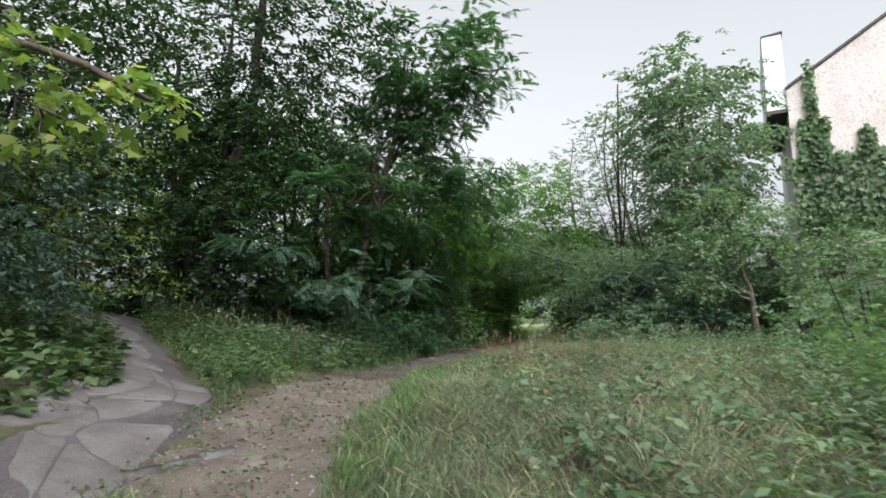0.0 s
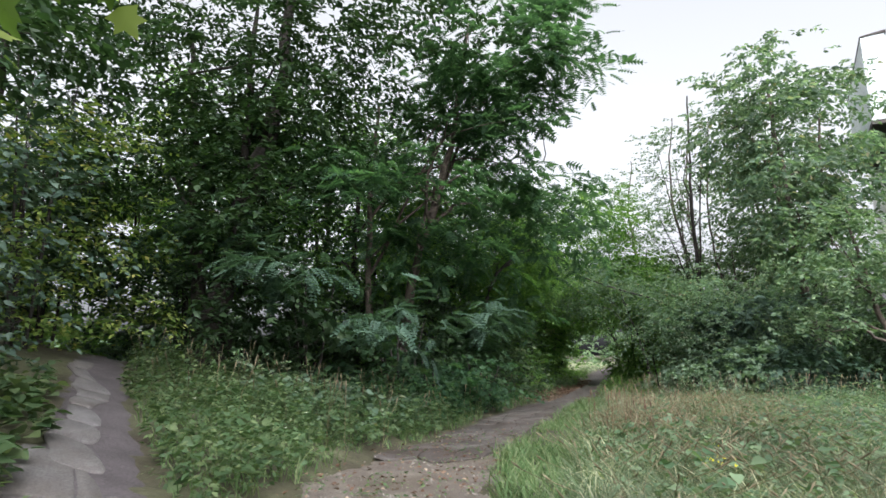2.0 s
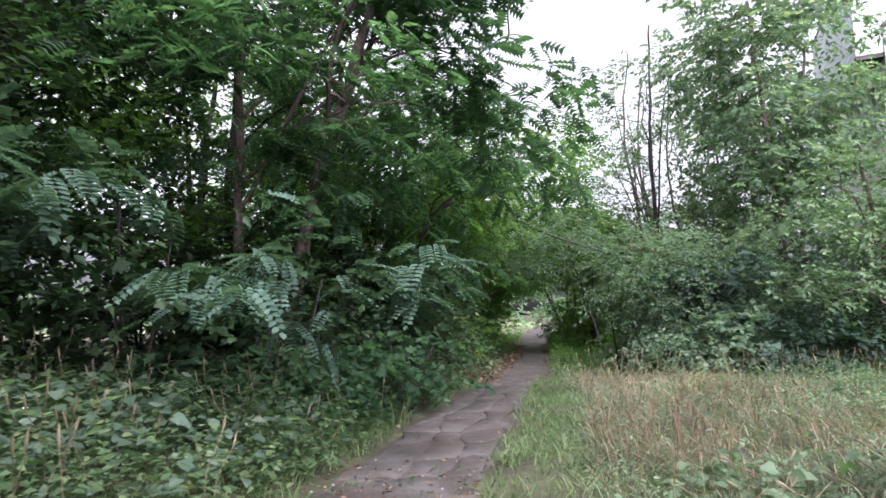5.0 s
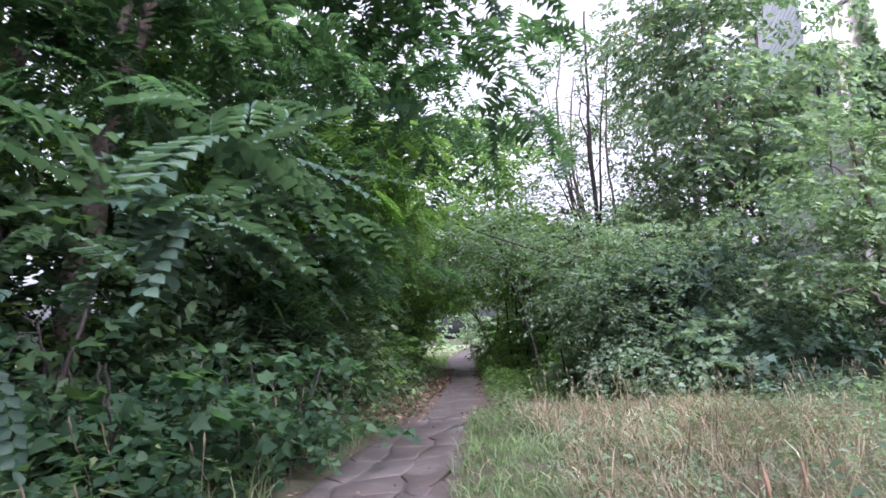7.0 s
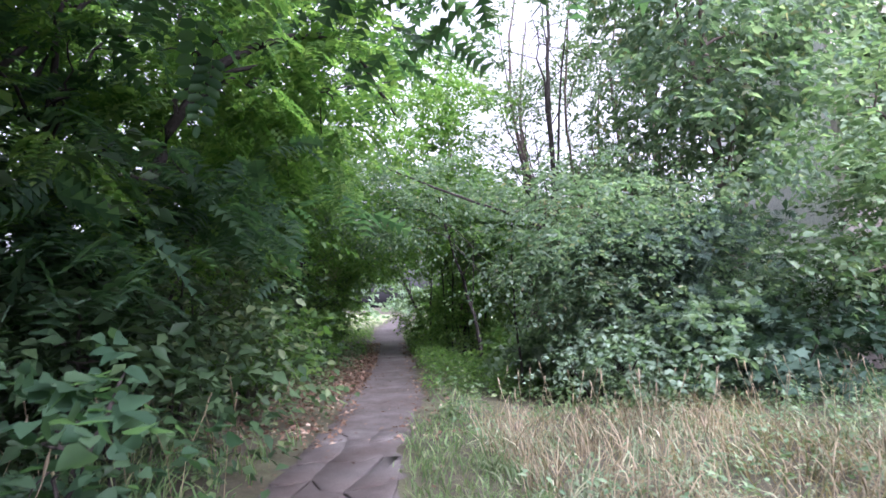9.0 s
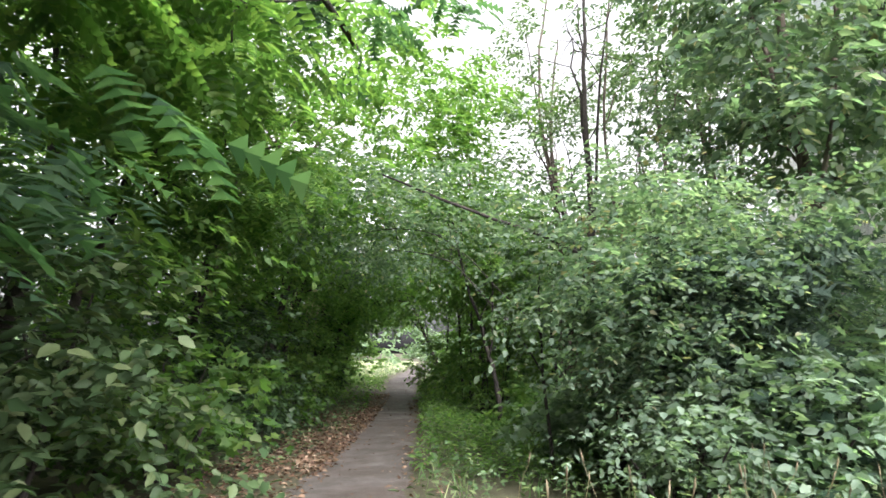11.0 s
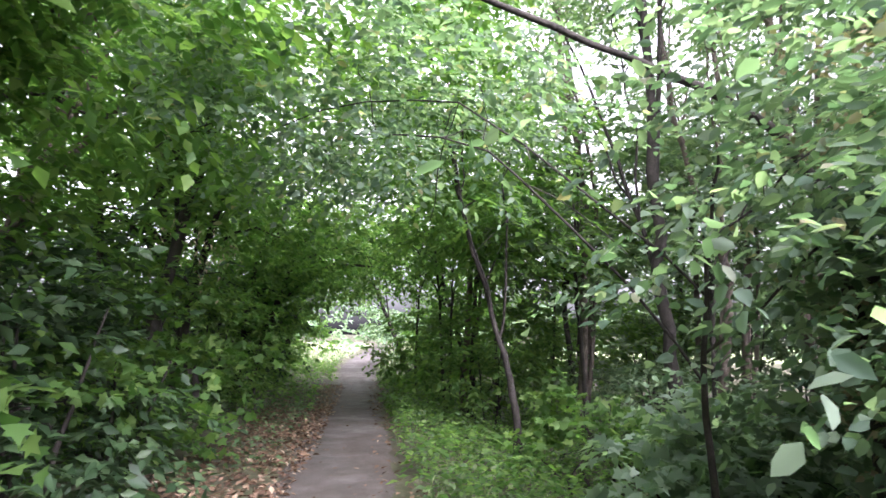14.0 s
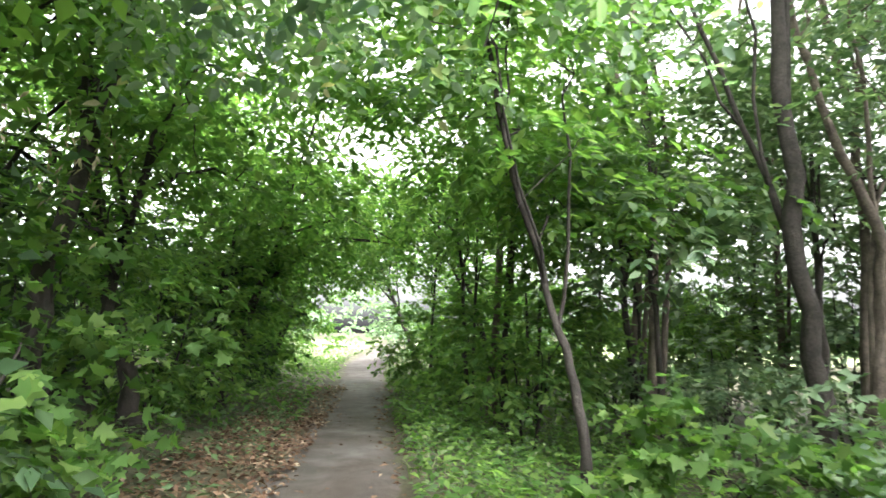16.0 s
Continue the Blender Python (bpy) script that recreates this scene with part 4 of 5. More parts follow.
# ---- shrubs ----
# LEAF_LOCUST shrubs: the darker leaf colour imitates shade from the canopy above
SHRUBS = [((6.6, 20.9), (1.0, .7, .7), .8, LEAF_PALE, "lobed", .12, 420), ((7.6, 20.2), (1.2, .8, .6), .7, LEAF_TEAL, "lobed", .14, 380), ((6.4, 22.4), (.9, .8, .9), 1.6, LEAF_GREY, "full", .10, 700),
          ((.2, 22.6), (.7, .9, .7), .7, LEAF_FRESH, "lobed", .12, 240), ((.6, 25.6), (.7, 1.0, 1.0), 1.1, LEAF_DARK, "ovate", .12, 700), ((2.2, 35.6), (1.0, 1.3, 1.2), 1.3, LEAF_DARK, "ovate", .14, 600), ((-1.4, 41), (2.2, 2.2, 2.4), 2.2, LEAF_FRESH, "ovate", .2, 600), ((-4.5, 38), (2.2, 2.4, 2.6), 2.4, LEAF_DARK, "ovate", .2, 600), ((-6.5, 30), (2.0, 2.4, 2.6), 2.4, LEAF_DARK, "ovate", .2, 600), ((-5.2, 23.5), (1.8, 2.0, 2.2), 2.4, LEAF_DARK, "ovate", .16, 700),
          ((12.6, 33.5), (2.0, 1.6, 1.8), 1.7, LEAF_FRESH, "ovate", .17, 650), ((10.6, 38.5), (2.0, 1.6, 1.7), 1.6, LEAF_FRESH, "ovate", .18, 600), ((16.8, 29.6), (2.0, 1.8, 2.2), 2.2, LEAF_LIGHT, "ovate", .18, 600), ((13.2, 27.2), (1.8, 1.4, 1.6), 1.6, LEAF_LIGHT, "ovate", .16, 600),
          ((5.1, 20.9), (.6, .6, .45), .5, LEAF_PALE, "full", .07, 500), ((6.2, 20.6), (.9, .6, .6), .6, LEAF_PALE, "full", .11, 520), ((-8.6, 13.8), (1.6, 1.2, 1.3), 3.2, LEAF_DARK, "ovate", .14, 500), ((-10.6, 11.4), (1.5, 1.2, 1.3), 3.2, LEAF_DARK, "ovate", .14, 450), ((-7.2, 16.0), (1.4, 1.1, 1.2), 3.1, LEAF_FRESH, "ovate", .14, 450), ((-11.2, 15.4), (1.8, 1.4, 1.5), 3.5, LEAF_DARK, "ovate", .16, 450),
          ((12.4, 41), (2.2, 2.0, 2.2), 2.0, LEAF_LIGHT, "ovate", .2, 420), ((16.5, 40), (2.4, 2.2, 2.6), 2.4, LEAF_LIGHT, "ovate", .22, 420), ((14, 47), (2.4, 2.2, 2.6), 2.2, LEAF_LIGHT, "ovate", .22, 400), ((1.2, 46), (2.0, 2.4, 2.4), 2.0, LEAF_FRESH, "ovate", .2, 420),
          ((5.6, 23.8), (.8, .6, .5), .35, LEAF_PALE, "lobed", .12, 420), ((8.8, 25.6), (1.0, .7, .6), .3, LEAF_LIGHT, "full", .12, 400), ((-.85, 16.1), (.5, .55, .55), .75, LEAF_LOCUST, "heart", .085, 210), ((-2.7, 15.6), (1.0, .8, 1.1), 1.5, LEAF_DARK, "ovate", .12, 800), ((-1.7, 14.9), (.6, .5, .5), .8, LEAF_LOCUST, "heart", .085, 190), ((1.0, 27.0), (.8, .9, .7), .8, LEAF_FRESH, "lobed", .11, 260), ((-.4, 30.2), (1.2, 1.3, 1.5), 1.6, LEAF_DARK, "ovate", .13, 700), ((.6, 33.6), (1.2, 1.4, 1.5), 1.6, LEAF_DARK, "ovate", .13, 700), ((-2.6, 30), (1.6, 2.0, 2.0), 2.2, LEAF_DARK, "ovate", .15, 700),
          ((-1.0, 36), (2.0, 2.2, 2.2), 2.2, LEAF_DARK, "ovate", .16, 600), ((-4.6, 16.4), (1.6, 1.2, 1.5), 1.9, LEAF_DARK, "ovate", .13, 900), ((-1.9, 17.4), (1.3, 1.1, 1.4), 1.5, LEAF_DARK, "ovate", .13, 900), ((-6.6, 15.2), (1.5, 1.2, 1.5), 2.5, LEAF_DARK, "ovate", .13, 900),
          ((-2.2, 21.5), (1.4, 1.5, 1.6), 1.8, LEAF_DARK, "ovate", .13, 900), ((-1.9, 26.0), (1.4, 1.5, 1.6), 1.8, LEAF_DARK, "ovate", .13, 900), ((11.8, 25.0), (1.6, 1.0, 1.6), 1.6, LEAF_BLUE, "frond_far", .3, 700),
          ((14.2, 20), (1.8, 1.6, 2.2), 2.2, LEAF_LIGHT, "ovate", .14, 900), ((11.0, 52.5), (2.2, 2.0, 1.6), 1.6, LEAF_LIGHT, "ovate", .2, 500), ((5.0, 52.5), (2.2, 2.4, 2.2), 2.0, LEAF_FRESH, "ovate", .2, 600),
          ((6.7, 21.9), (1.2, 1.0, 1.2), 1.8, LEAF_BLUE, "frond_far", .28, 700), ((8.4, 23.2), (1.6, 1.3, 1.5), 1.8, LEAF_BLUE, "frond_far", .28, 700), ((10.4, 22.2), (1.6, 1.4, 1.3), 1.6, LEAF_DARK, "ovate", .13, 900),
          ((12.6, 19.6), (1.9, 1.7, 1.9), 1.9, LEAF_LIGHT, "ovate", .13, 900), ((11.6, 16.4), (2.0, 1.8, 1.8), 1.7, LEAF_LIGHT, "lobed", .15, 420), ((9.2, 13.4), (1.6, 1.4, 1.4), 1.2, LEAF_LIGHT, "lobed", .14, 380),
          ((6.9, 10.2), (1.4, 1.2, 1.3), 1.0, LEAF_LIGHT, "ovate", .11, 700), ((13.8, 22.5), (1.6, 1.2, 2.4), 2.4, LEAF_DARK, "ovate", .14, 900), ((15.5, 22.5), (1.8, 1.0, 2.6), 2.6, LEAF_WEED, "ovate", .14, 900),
          # LEAF_MAPLE shrubs: light on the left background is put into their yellow-green
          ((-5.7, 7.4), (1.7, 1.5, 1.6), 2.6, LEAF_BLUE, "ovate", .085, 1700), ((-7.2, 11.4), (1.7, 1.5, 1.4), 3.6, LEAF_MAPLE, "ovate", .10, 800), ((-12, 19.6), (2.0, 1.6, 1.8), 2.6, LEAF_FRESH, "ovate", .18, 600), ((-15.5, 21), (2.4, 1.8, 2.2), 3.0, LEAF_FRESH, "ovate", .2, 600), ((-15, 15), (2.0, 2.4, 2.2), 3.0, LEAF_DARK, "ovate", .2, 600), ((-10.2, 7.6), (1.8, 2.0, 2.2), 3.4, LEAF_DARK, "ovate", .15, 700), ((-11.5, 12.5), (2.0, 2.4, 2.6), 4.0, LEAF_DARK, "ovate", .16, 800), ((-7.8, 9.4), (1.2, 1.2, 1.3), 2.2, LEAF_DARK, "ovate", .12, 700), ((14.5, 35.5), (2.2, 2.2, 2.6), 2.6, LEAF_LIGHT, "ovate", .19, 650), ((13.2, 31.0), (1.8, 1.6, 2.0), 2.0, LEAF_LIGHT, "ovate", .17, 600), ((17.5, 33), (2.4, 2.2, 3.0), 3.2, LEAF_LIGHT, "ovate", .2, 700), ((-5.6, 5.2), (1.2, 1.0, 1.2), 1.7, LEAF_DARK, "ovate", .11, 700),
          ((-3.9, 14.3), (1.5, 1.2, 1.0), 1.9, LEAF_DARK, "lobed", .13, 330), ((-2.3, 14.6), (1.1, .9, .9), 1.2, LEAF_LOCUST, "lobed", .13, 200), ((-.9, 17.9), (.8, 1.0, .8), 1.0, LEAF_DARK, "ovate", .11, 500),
          ((-.6, 20.6), (1.0, 1.2, 1.2), 1.2, LEAF_WEED, "full", .11, 700), ((-.1, 24.0), (.8, 1.1, .8), .8, LEAF_FRESH, "lobed", .12, 260), ((.8, 28.6), (1.0, 1.3, 1.1), 1.2, LEAF_FRESH, "lobed", .115, 340),
          ((1.6, 32.4), (1.0, 1.3, 1.2), 1.2, LEAF_FRESH, "ovate", .13, 600), ((6.1, 26.4), (.7, .6, .4), .2, LEAF_FRESH, "lobed", .11, 160), ((7.1, 26.0), (.8, .7, .45), .1, LEAF_LIGHT, "ovate", .11, 200),
          ((7.0, 31.5), (1.5, 1.5, 1.1), 1.0, LEAF_FRESH, "ovate", .14, 700), ((9.8, 30.8), (1.4, 1.2, .7), .6, LEAF_LIGHT, "ovate", .14, 450), ((7.6, 36.5), (1.6, 2.0, 1.5), 1.4, LEAF_FRESH, "ovate", .16, 700),
          ((11.5, 36), (2.4, 2.4, 2.0), 1.8, LEAF_FRESH, "ovate", .18, 700), ((-8.5, 16.5), (2.4, 2.2, 2.6), 4.4, LEAF_MAPLE, "ovate", .14, 1100), ((-9.5, 10.5), (2.0, 2.2, 2.6), 4.4, LEAF_MAPLE, "ovate", .14, 1000),
          ((3.3, 39.5), (1.3, 2.0, 1.6), 1.5, LEAF_FRESH, "ovate", .16, 600), ((9.5, 41.5), (1.5, 2.2, 1.7), 1.5, LEAF_FRESH, "ovate", .18, 600)]
for (x, y), r, zc, leaf, shape, size, n in SHRUBS:
    g = float(land(x, y))
    stems = [([(x + a, y + b, g), (x + a * 2.2, y + b * 2.2, g + zc * .6), (x + a * 4, y + b * 4, g + zc + r[2] * .5)], .03) for a, b in ((.12, .05), (-.13, .1), (.02, -.15), (-.05, .02))]
    plant("shrub", {"lobed": "broad-leaved green shrub beside the path", "frond_far": "shrub with blue-green feathery leaves"}.get(shape, "dense leafy shrub with thin stems"), "shrub", stems,
          [((x, y, max(zc, .3)), r, 3), ((x, y, max(zc * .5, .35)), (r[0], r[1], zc * .5), 1.4)], leaf, n, .36, 6 if shape == "frond_far" else 8, size, shape, BARK_DARK, 4, "shrubs along the way", spread=.3, flat=.6)
# overhanging maple bough
plant("maple_tree", "maple with a low yellow-green hanging bough", "tree", [([(-6.2, 4.2, 0), (-6.0, 4.3, 2), (-5.2, 4.8, 3.6), (-3.6, 5.4, 3.55), (-2.6, 5.7, 3.1)], .09)],
      [((-3.4, 5.5, 3.15), (.8, .45, .42), 1), ((-4.6, 5.2, 3.8), (1.2, .9, .8), 1.2)], LEAF_MAPLE, 110, .4, 7, .13, "lobed", BARK, 4, droop=.6, spread=.22, cluster=4)
# ivy on the house wall
P, D = [], []
for x0, x1, z0, z1, n in ((14.55, 14.85, 7.0, 11.0, 190), (14.5, 14.95, 7.0, 9.4, 160), (13.95, 20, 4.0, 7.2, 3000), (14.2, 15.2, 6.5, 8.6, 600), (16.2, 16.6, 7, 8, 200)):
    q = np.stack([rng.uniform(x0, x1, n), 23.98 - rng.uniform(0, .3, n) ** 1.5, z0 + (z1 - z0) * rng.uniform(0, 1, n) ** 1.5], -1)
    P.append(q), D.append(rng.normal(0, .5, (n, 3)) + (0, -.4, -.6))
P, D = np.concatenate(P), np.concatenate(D)
V, T = place_leaves(P, D, rng.normal(0, .4, P.shape) + (0, -1, .4), rng.uniform(.14, .26, len(P)), "heart")
turn = Matrix.Translation((13.9, 24, 0)) @ Matrix.Rotation(radians(-27), 4, "Z") @ HO
V = V @ np.array(turn.to_3x3()).T + np.array(turn.translation)
tagged(part_np("ivy", V, T, LEAF_LIGHT), "green ivy climbing the house wall", "ivy", kind="stuff")

# ---- grasses, weeds and litter ----
def scatter(n, x0, x1, y0, y1, keep):
    X, Y = rng.uniform(x0, x1, n), rng.uniform(y0, y1, n)
    drift = .5 + .5 * np.sin(1.3 * X + 2 * np.sin(.9 * Y)) * np.sin(1.7 * Y + 1.1 * X)
    thick = rng.random(n) < .5 + .8 * drift
    X, Y = X[thick], Y[thick]
    k = keep(X, Y)
    return X[k], Y[k]


def blades(name, X, Y, h, w, lean, direction, material, label, spread=1.0, tuft=6):
    """Grass in tufts of bent blades. direction: the way most of them lie."""
    X, Y = np.repeat(X, tuft) + rng.normal(0, .05, len(X) * tuft), np.repeat(Y, tuft) + rng.normal(0, .05, len(Y) * tuft)
    n = len(X)
    Z = land(X, Y) - .02
    H = h * rng.uniform(.5, 1.25, n)
    ang = direction + rng.normal(0, spread, n) + 1.3 * np.sin(X * 1.9 + 1.1 * np.sin(Y * 1.3)) + 1.1 * np.sin(Y * 2.3 - X)
    d = np.stack([np.cos(ang), np.sin(ang), np.zeros(n)], -1)
    turn = rng.uniform(0, 2 * np.pi, n)
    s = np.stack([np.cos(turn), np.sin(turn), np.zeros(n)], -1) * (w * rng.uniform(.7, 1.3, n))[:, None]
    b = lean * rng.uniform(.4, 1.4, n)
    base = np.stack([X, Y, Z], -1)
    rows = []
    for f, wid in ((0, 1), (.4, .9), (.75, .6), (1, 0)):
        p = base + d * (H * np.sin(np.minimum(b, 2.2) * f) * f)[:, None]
        p[:, 2] += H * f * np.cos(np.minimum(b * f, 1.5))
        rows += [p - s * wid, p + s * wid] if wid else [p]
    V = np.stack(rows, 1)
    t = np.array([(0, 1, 3), (0, 3, 2), (2, 3, 5), (2, 5, 4), (4, 5, 6)])
    T = t[None] + (np.arange(n) * 7)[:, None, None]
    return tagged(part_np(name, V.reshape(-1, 3), T.reshape(-1, 3), material), label, "grass", kind="stuff")


def seedheads(X, Y, h, material, label, lean=.25):
    n = len(X)
    pieces = []
    Z = land(X, Y)
    a = rng.uniform(0, 6.28, n)
    for i in range(n):
        H = h * rng.uniform(.7, 1.2)
        tip = np.array((X[i] + math.cos(a[i]) * lean * H, Y[i] + math.sin(a[i]) * lean * H, Z[i] + H))
        foot = np.array((X[i], Y[i], Z[i] - .02))
        mid = (foot + tip) / 2 + (-.04 * math.cos(a[i]), -.04 * math.sin(a[i]), .04)
        Q = np.array([foot, mid, foot * .15 + tip * .85, foot * .06 + tip * .94, tip])
        pieces.append(tube(Q, [.003, .0025, .003, .009, .002], 3))
    V, T = join(pieces)
    return tagged(part_np("seed_stalks", V, T, material), label, "grass", kind="stuff")


def weeds(name, X, Y, h, size, shape, material, label, leaves=9):
    """Low broad-leaved plants: leaves round short stalks."""
    n = len(X)
    Z = land(X, Y)
    f = rng.uniform(.15, 1, (n, leaves))
    a = rng.uniform(0, 2 * np.pi, (n, leaves))
    H = (h * rng.uniform(.4, 1.2, n))[:, None]
    r = rng.uniform(.02, .14, (n, leaves)) * (1.2 - .5 * f)
    P = np.stack([X[:, None] + r * np.cos(a), Y[:, None] + r * np.sin(a), Z[:, None] + H * f], -1).reshape(-1, 3)
    D = np.stack([np.cos(a), np.sin(a), rng.uniform(-.5, .45, (n, leaves))], -1).reshape(-1, 3)
    N = rng.normal(0, .35, P.shape) + (0, 0, 1)
    V, T = place_leaves(P, D, N, size * rng.uniform(.6, 1.3, len(P)), shape)
    return tagged(part_np(name, V, T, material), label, "weeds", kind="stuff")


def side_centre(Y):
    return np.interp(Y, SIDE_Y, SIDE_X)


TROD_Y, TROD_X = [0, 2.3, 4.3, 5.8, 9.6, 12.1, 13.4, 16.3, 18.3, 20], [0, -.45, -.95, -1.05, -.45, 0, .3, 1.17, 1.5, 1.9]
untrodden = lambda X, Y, w=.55: np.abs(X - np.interp(Y, TROD_Y, TROD_X)) > w
meadow = lambda m: (lambda X, Y: (X > right_of(Y) + m + .12 * np.sin(Y * 4)) & untrodden(X, Y))
X, Y = scatter(6500, -1, 5.8, 1.5, 9.5, meadow(.0))
blades("grass", X, Y, .36, .0042, 1.55, 2.7, GRASS_PALE, "long pale flattened meadow grass", 1.3)
X, Y = scatter(2600, -1, 3, 1.5, 11, lambda X, Y: (X > right_of(Y) - .03) & (X < right_of(Y) + .75 + .3 * np.sin(Y * 2)))
blades("grass", X, Y, .24, .006, .9, 2.5, GRASS_GREEN, "short fresh green grass beside the path", 1.3)
X, Y = scatter(2600, -1, 6, 8, 12.5, meadow(.05))
blades("grass", X, Y, .30, .0048, 1.45, 2.7, GRASS_PALE, "long flattened pale grass", 1.4)
X, Y = scatter(3600, -1, 11, 8.5, 19, meadow(.05))
blades("grass", X, Y, .30, .007, 1.4, 2.6, GRASS_PALE, "matted pale meadow grass", 1.0)
X, Y = scatter(2600, 0, 9, 12, 20, lambda X, Y: (X > right_of(Y) + .25) & untrodden(X, Y, .7) & (Y > 12 + .2 * X) & (X < right_of(Y) + 4.2 + .5 * np.sin(Y * 2)))
blades("grass", X, Y, .40, .0045, 1.0, 2.6, GRASS_DRY, "tall straw-coloured dry grass", 1.8)
X, Y = scatter(420, 0, 9, 12.5, 20.5, lambda X, Y: (X > right_of(Y) + .2) & untrodden(X, Y, .75) & (X < right_of(Y) + 6.5))
seedheads(X, Y, .62, GRASS_DRY, "dry straw seed stalks above the grass")
X, Y = scatter(34, -.4, 1.6, 10.6, 12.6, lambda X, Y: (X > right_of(Y) + .15) & untrodden(X, Y, .6))
seedheads(X, Y, .62, STALK_RED, "rusty brown dock stalks beside the path", .12)
X, Y = scatter(8000, -1.4, 2.8, 1.0, 20.5, lambda X, Y: (X > right_of(Y) - .06) & ~untrodden(X, Y, .85))
blades("grass", X, Y, .19, .0048, 1.1, 2.5, GRASS_GREEN, "short trampled grass at the path edge", 2.5, 5)
X, Y = scatter(1300, -.5, 6, 1.8, 12, meadow(.25))
seedheads(X, Y, .36, GRASS_DRY, "pale bent straws lying in the grass", 1.4)
X, Y = scatter(330, .6, 6, 2.6, 12, meadow(.7))
weeds("weeds", X, Y, .3, .10, "heart", LEAF_LIGHT, "broad pale leaves standing in the grass", 9)
X, Y = scatter(240, 2.2, 6.5, 3.4, 11, lambda X, Y: X > .5 * Y + .6)
weeds("tall_weeds", X, Y, .95, .10, "lobed", LEAF_FRESH, "tall leafy green weeds at the meadow edge", 16)
X, Y = scatter(420, -3.1, -1.5, 3.0, 4.5, lambda X, Y: Y < 4.05 + .35 * np.sin(X * 3))
blades("grass", X, Y, .13, .005, 1.0, 1.0, GRASS_GREEN, "short grass at the broken kerb", 3.0)
X, Y = scatter(160, -3.4, -1.6, 4.2, 7.6, lambda X, Y: np.abs(np.abs(X - side_centre(Y)) - .6) < .12)
weeds("weeds", X, Y, .12, .05, "ovate", LEAF_WEED, "small weeds along the slab edges", 10)
X, Y = scatter(700, .3, 9, 10, 20, meadow(.3))
weeds("weeds", X, Y, .3, .06, "ovate", LEAF_LIGHT, "pale weeds among the dry grass", 8)
island = lambda X, Y: (X < left_of(Y) - .05) & (X > side_centre(Y) + np.interp(Y, [3, 5, 7, 9], [.55, .6, .5, .42]) + .05) & (Y > 6.6)
X, Y = scatter(2900, -7, -1, 6.6, 14.5, island)
blades("grass", X, Y, .22, .005, 1.0, 1.5, GRASS_GREEN, "green grass between the two paths", 2.0)
X, Y = scatter(2300, -7, -1, 6.8, 14.5, island)
weeds("weeds", X, Y, .44, .062, "ovate", LEAF_WEED, "low green weeds between the two paths", 11)
X, Y = scatter(700, -6, -1, 10, 14.5, island)
weeds("weeds", X, Y, .6, .07, "ovate", LEAF_WEED, "taller weeds under the trees", 12)
X, Y = scatter(200, -6, -1, 9.5, 13.5, island)
seedheads(X, Y, .68, GRASS_DRY, "thin dry stalks among the weeds")
X, Y = scatter(1100, -7, -2.8, 3.6, 9.5, lambda X, Y: X < side_centre(Y) - np.interp(Y, [3, 5, 7, 9], [.55, .6, .5, .42]))
weeds("ground_ivy", X, Y, .28, .10, "heart", LEAF_WEED, "broad creeping leaves beside the slabs", 8)
bank = lambda w: (lambda X, Y: (X < left_of(Y) - .02 - .1 * np.abs(np.sin(Y * 2.3))) & (X > left_of(Y) - w))
X, Y = scatter(330, -4.2, -1, 10.8, 13.8, lambda X, Y: (X < left_of(Y) - .25) & (X > left_of(Y) - 2.2))
weeds("weeds", X, Y, .5, .09, "heart", LEAF_GREY, "pale greyish broad-leaved weeds on the bank", 12)
# bramble takes the darker locust colour in place of canopy shade
X, Y = scatter(420, -3.5, 0, 13.2, 16.5, bank(1.8))
weeds("bramble", X, Y, .7, .085, "heart", LEAF_LOCUST, "green bramble leaves crowding the path", 11)
X, Y = scatter(800, -3.5, 1, 13, 19.5, bank(1.7))
blades("grass", X, Y, .42, .006, .8, 0, GRASS_GREEN, "shaded grass along the path edge", 3.0)
X, Y = scatter(170, -3, .4, 14, 19, bank(1.5))
seedheads(X, Y, .7, GRASS_DRY, "bent dry stalks along the path")
X, Y = scatter(1500, -2.5, 5, 16.5, 40, bank(1.9))
weeds("weeds", X, Y, .38, .09, "ovate", LEAF_WEED, "dark low weeds on the shaded bank", 10)
verge_right = lambda w: (lambda X, Y: (X > right_of(Y) + .05) & (X < right_of(Y) + w))
X, Y = scatter(4600, 1, 16, 19.2, 42, verge_right(8))
weeds("weeds", X, Y, .42, .085, "ovate", LEAF_WEED, "green woodland undergrowth", 10)
X, Y = scatter(1500, 1, 14, 19.2, 46, verge_right(3.5))
blades("grass", X, Y, .36, .007, .9, 2.5, GRASS_GREEN, "woodland grass along the path", 2.5)
X, Y = scatter(2600, -2, 24, 47, 72, lambda X, Y: (X < left_of(Y) - .1) | (X > right_of(Y) + .1))
blades("grass", X, Y, .5, .014, 1.0, 2.5, GRASS_PALE, "open pale grass beyond the wood", 2.5)
X, Y = scatter(1500, 3, 14, 25, 46, verge_right(4))
weeds("weeds", X, Y, .55, .11, "ovate", LEAF_FRESH, "bright fresh undergrowth at the wood's edge", 10)
X, Y = scatter(1900, 1.2, 6.2, 2.6, 9.5, lambda X, Y: X > .56 * (Y - .8) + .15)
weeds("weeds", X, Y, .58, .075, "ovate", LEAF_LIGHT, "tall light green weeds in the meadow", 12)
X, Y = scatter(1500, 0, 9, 2, 17, meadow(.5))
weeds("weeds", X, Y, .34, .055, "ovate", LEAF_LIGHT, "scattered weeds in the meadow", 10)

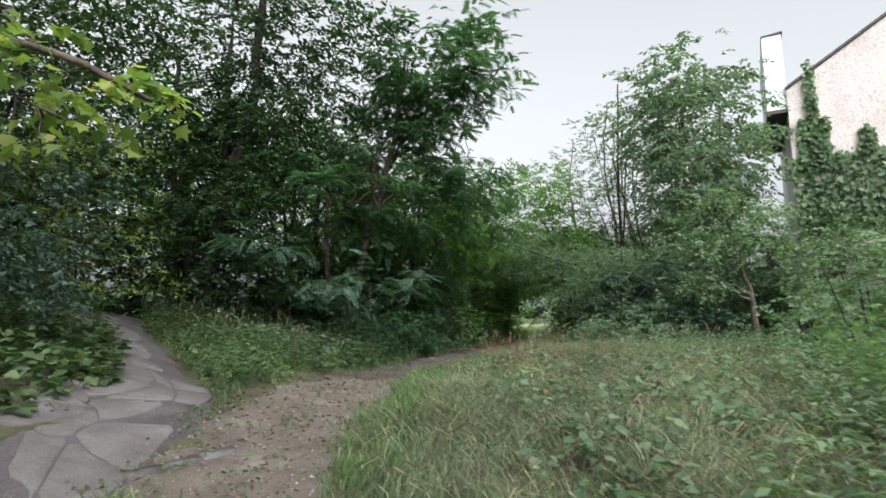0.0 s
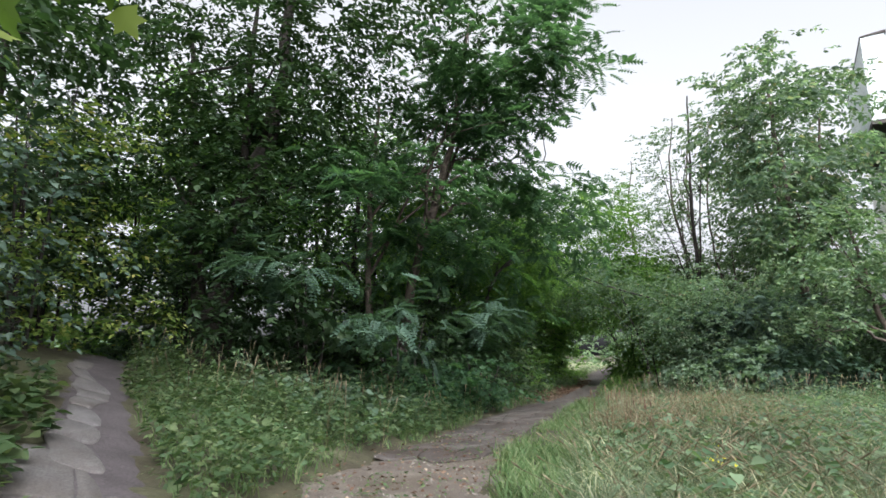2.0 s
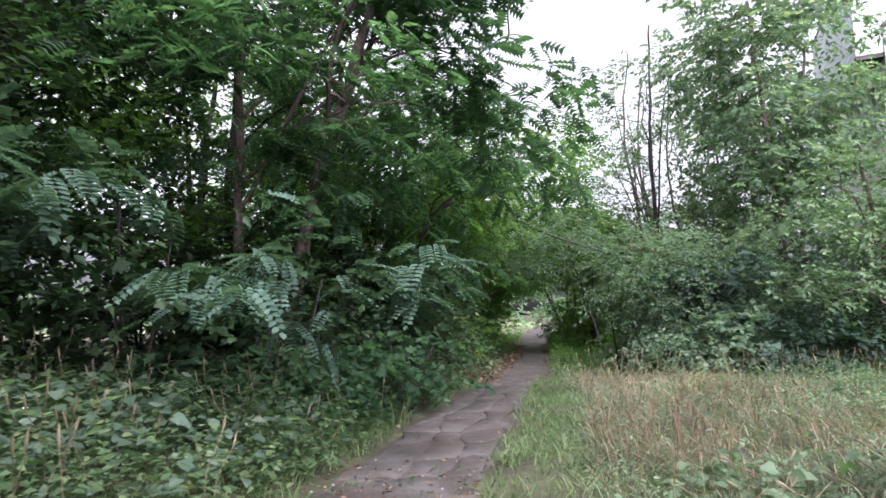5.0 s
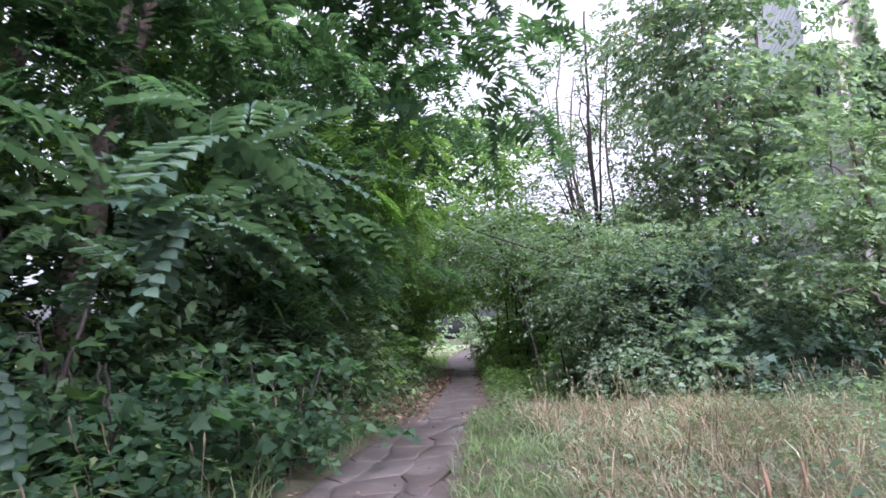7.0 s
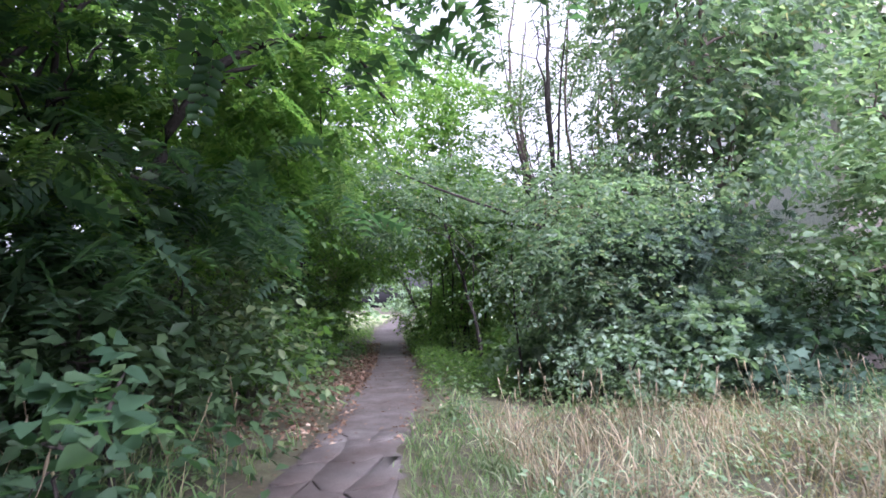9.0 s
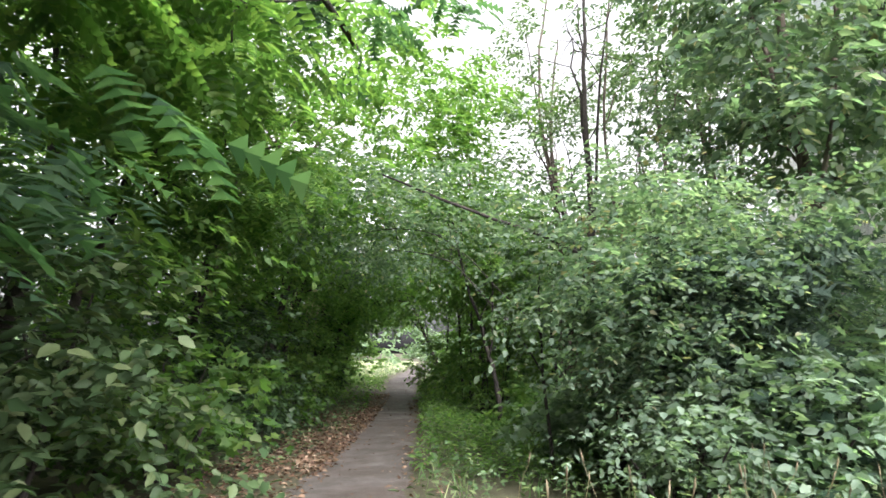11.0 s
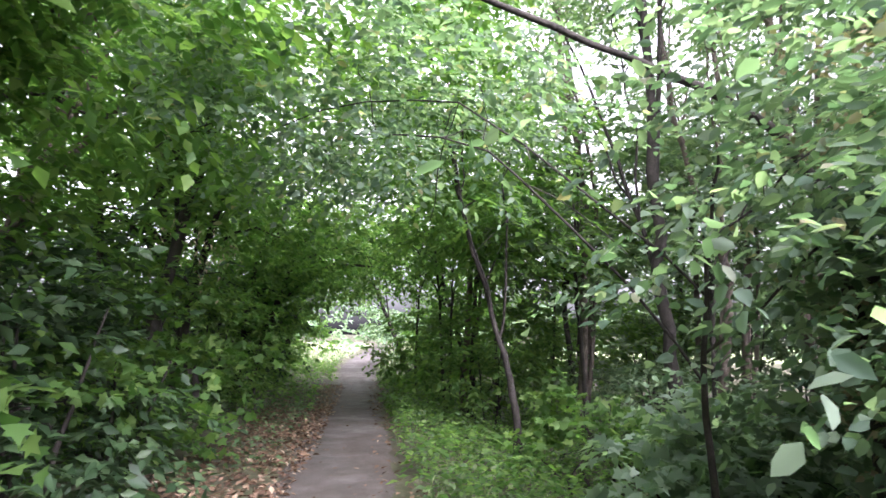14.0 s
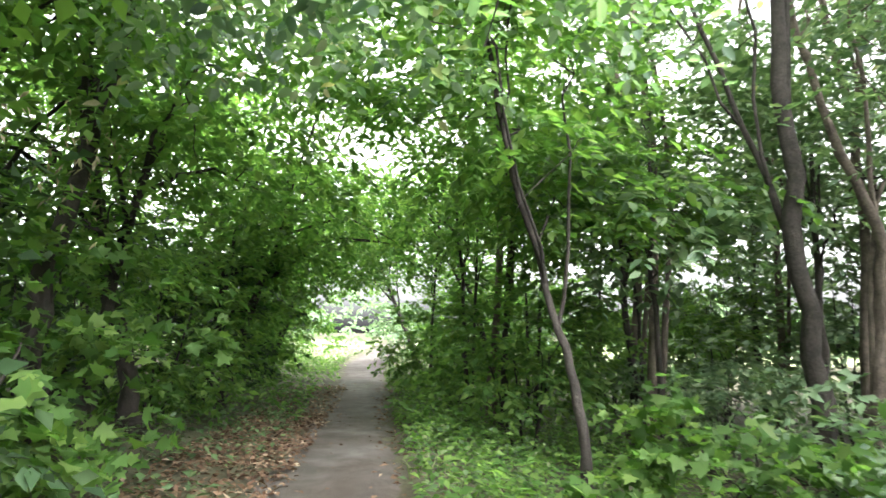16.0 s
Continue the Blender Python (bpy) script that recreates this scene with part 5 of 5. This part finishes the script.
X, Y = scatter(900, 3, 12, 11, 20, lambda X, Y: X > right_of(Y) + 3.6 + .5 * np.sin(Y * 2))
weeds("weeds", X, Y, .42, .075, "ovate", LEAF_LIGHT, "light green weeds along the hedge foot", 11)
X, Y = scatter(2400, 2.5, 9.5, 22.5, 34, verge_right(3.8))
weeds("weeds", X, Y, .46, .085, "ovate", LEAF_FRESH, "lush low undergrowth beside the path", 10)
X, Y = scatter(1100, 1, 9, 33, 54, bank(3.2))
weeds("weeds", X, Y, .5, .14, "ovate", LEAF_FRESH, "sunlit weeds where the wood opens", 8)
X, Y = scatter(260, -6, -1, 7.5, 13, island)
weeds("weeds", X, Y, .36, .085, "heart", LEAF_WEED, "broad-leaved weeds between the paths", 10)
X, Y = scatter(120, 1.8, 7.5, 8.5, 14.5, meadow(1.2))
weeds("tall_weeds", X, Y, .85, .075, "ovate", LEAF_GREY, "tall greyish weeds standing in the meadow", 26)
X, Y = scatter(380, -3, 0, 3.2, 12.5, lambda X, Y: (X > left_of(Y) - .1) & (X < right_of(Y) + .05))
weeds("weeds", X, Y, .07, .045, "ovate", LEAF_WEED, "tiny weeds growing in the gravel", 9)
X, Y = scatter(40, -4, 3, 6.5, 13, island)
P = np.stack([X, Y, land(X, Y) + rng.uniform(.25, .42, len(X))], -1)
P, turn_a = np.repeat(P, 6, 0), np.tile(np.arange(6) * 1.047, len(X))
V, T = place_leaves(P, np.stack([np.cos(turn_a), np.sin(turn_a), .25 + 0 * turn_a], -1), np.zeros(P.shape) + (0, 0, 1.0), rng.uniform(.018, .03, len(P)), "ovate")
tagged(part_np("wild_flowers", V, T, FLOWER_WHITE), "small white wild flowers among weeds", "flowers", kind="stuff")
P = np.array((1.05, 8.4, float(land(1.05, 8.4)) + .3)) + rng.normal(0, .08, (20, 3)) * (1.2, 1, .5)
V, T = place_leaves(P, rng.normal(0, 1, P.shape), rng.normal(0, .5, P.shape) + (0, -.5, 1), rng.uniform(.02, .032, 20), "ovate")
tagged(part_np("wild_flowers", V, T, FLOWER_YELLOW), "yellow wild flowers in the meadow grass", "flowers", kind="stuff")


def litter(n, x0, x1, y0, y1, keep, size, lift, material, name, label, shape="ovate"):
    X, Y = scatter(n, x0, x1, y0, y1, keep)
    P = np.stack([X, Y, land(X, Y) + lift + rng.uniform(0, .02, len(X))], -1)
    a = rng.uniform(0, 6.28, len(X))
    D = np.stack([np.cos(a), np.sin(a), rng.normal(.1, .25, len(X))], -1)
    N = rng.normal(0, .35, P.shape) + (0, 0, 1)
    V, T = place_leaves(P, D, N, size * rng.uniform(.5, 1.3, len(X)), shape)
    return tagged(part_np(name, V, T, material), label, "leaf litter", kind="stuff")


litter(2600, 0, 9, 19, 42, lambda X, Y: (X > left_of(Y)) & (X < right_of(Y)), .05, .015, LITTER, "fallen_leaves", "small dry leaves lying on the path")
edge = lambda inside, out: (lambda X, Y: ((X > left_of(Y) - out) & (X < left_of(Y) + inside)))
litter(30000, -1, 7, 19, 40, edge(.36, 1.2), .08, .012, LITTER, "leaf_litter", "brown dead leaves heaped beside the path")
litter(15000, 0, 4.5, 23, 34, edge(.3, 1.1), .08, .016, LITTER, "leaf_litter", "thick brown carpet of dead leaves")
litter(9000, 1, 9, 19, 40, lambda X, Y: (X > right_of(Y) - .3) & (X < right_of(Y) + .55), .08, .012, LITTER, "leaf_litter", "brown dead leaves on the path edge")
litter(900, -2, 3, 12.5, 20, lambda X, Y: (X > left_of(Y) - .15) & (X < right_of(Y) + .25) & ((X > right_of(Y) - .18) | (X < left_of(Y) + .12) | (rng.random(len(X)) < .25)), .05, .03, LITTER, "fallen_leaves", "scattered dry leaves on cracked asphalt")
litter(2600, -3, 0, 3, 13, lambda X, Y: (X > left_of(Y)) & (X < right_of(Y)), .05, .02, LITTER, "fallen_leaves", "scattered dry leaves on gravel")
X, Y = scatter(1800, -3, 0, 3.2, 13, lambda X, Y: (X > left_of(Y) + .05) & (X < right_of(Y) - .05))
ang = rng.uniform(0, 6.28, (len(X), 5))
rad = rng.uniform(.006, .017, (len(X), 5)) * rng.choice([.7, 1, 1.6], (len(X), 1), p=[.5, .38, .12])
ringp = np.stack([X[:, None] + rad * np.cos(np.arange(5) * 1.2566 + ang[:, :1]), Y[:, None] + rad * np.sin(np.arange(5) * 1.2566 + ang[:, :1]), land(X, Y)[:, None] + .008 + 0 * rad], -1)
topp = np.stack([X, Y, land(X, Y) + .014 + rad.mean(1) * .7], -1)[:, None]
V = np.concatenate([ringp, topp], 1)
T = np.array([(k, (k + 1) % 5, 5) for k in range(5)])[None] + (np.arange(len(X)) * 6)[:, None, None]
tagged(part_np("pebbles", V.reshape(-1, 3), T.reshape(-1, 3), STONE), "small pale pebbles in the gravel path", "stones", kind="stuff")


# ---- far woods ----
# distance haze is put into the leaf colour
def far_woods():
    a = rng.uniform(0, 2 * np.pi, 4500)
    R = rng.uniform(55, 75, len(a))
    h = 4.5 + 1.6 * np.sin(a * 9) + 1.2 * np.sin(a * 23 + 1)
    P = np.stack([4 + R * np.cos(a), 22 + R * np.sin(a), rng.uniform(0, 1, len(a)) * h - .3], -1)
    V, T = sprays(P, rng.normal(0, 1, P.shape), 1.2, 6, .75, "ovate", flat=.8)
    return tagged(part_np("far_woods", V, T, LEAF_PALE), "distant green woods with haze put into their pale colour", "woods", kind="stuff")


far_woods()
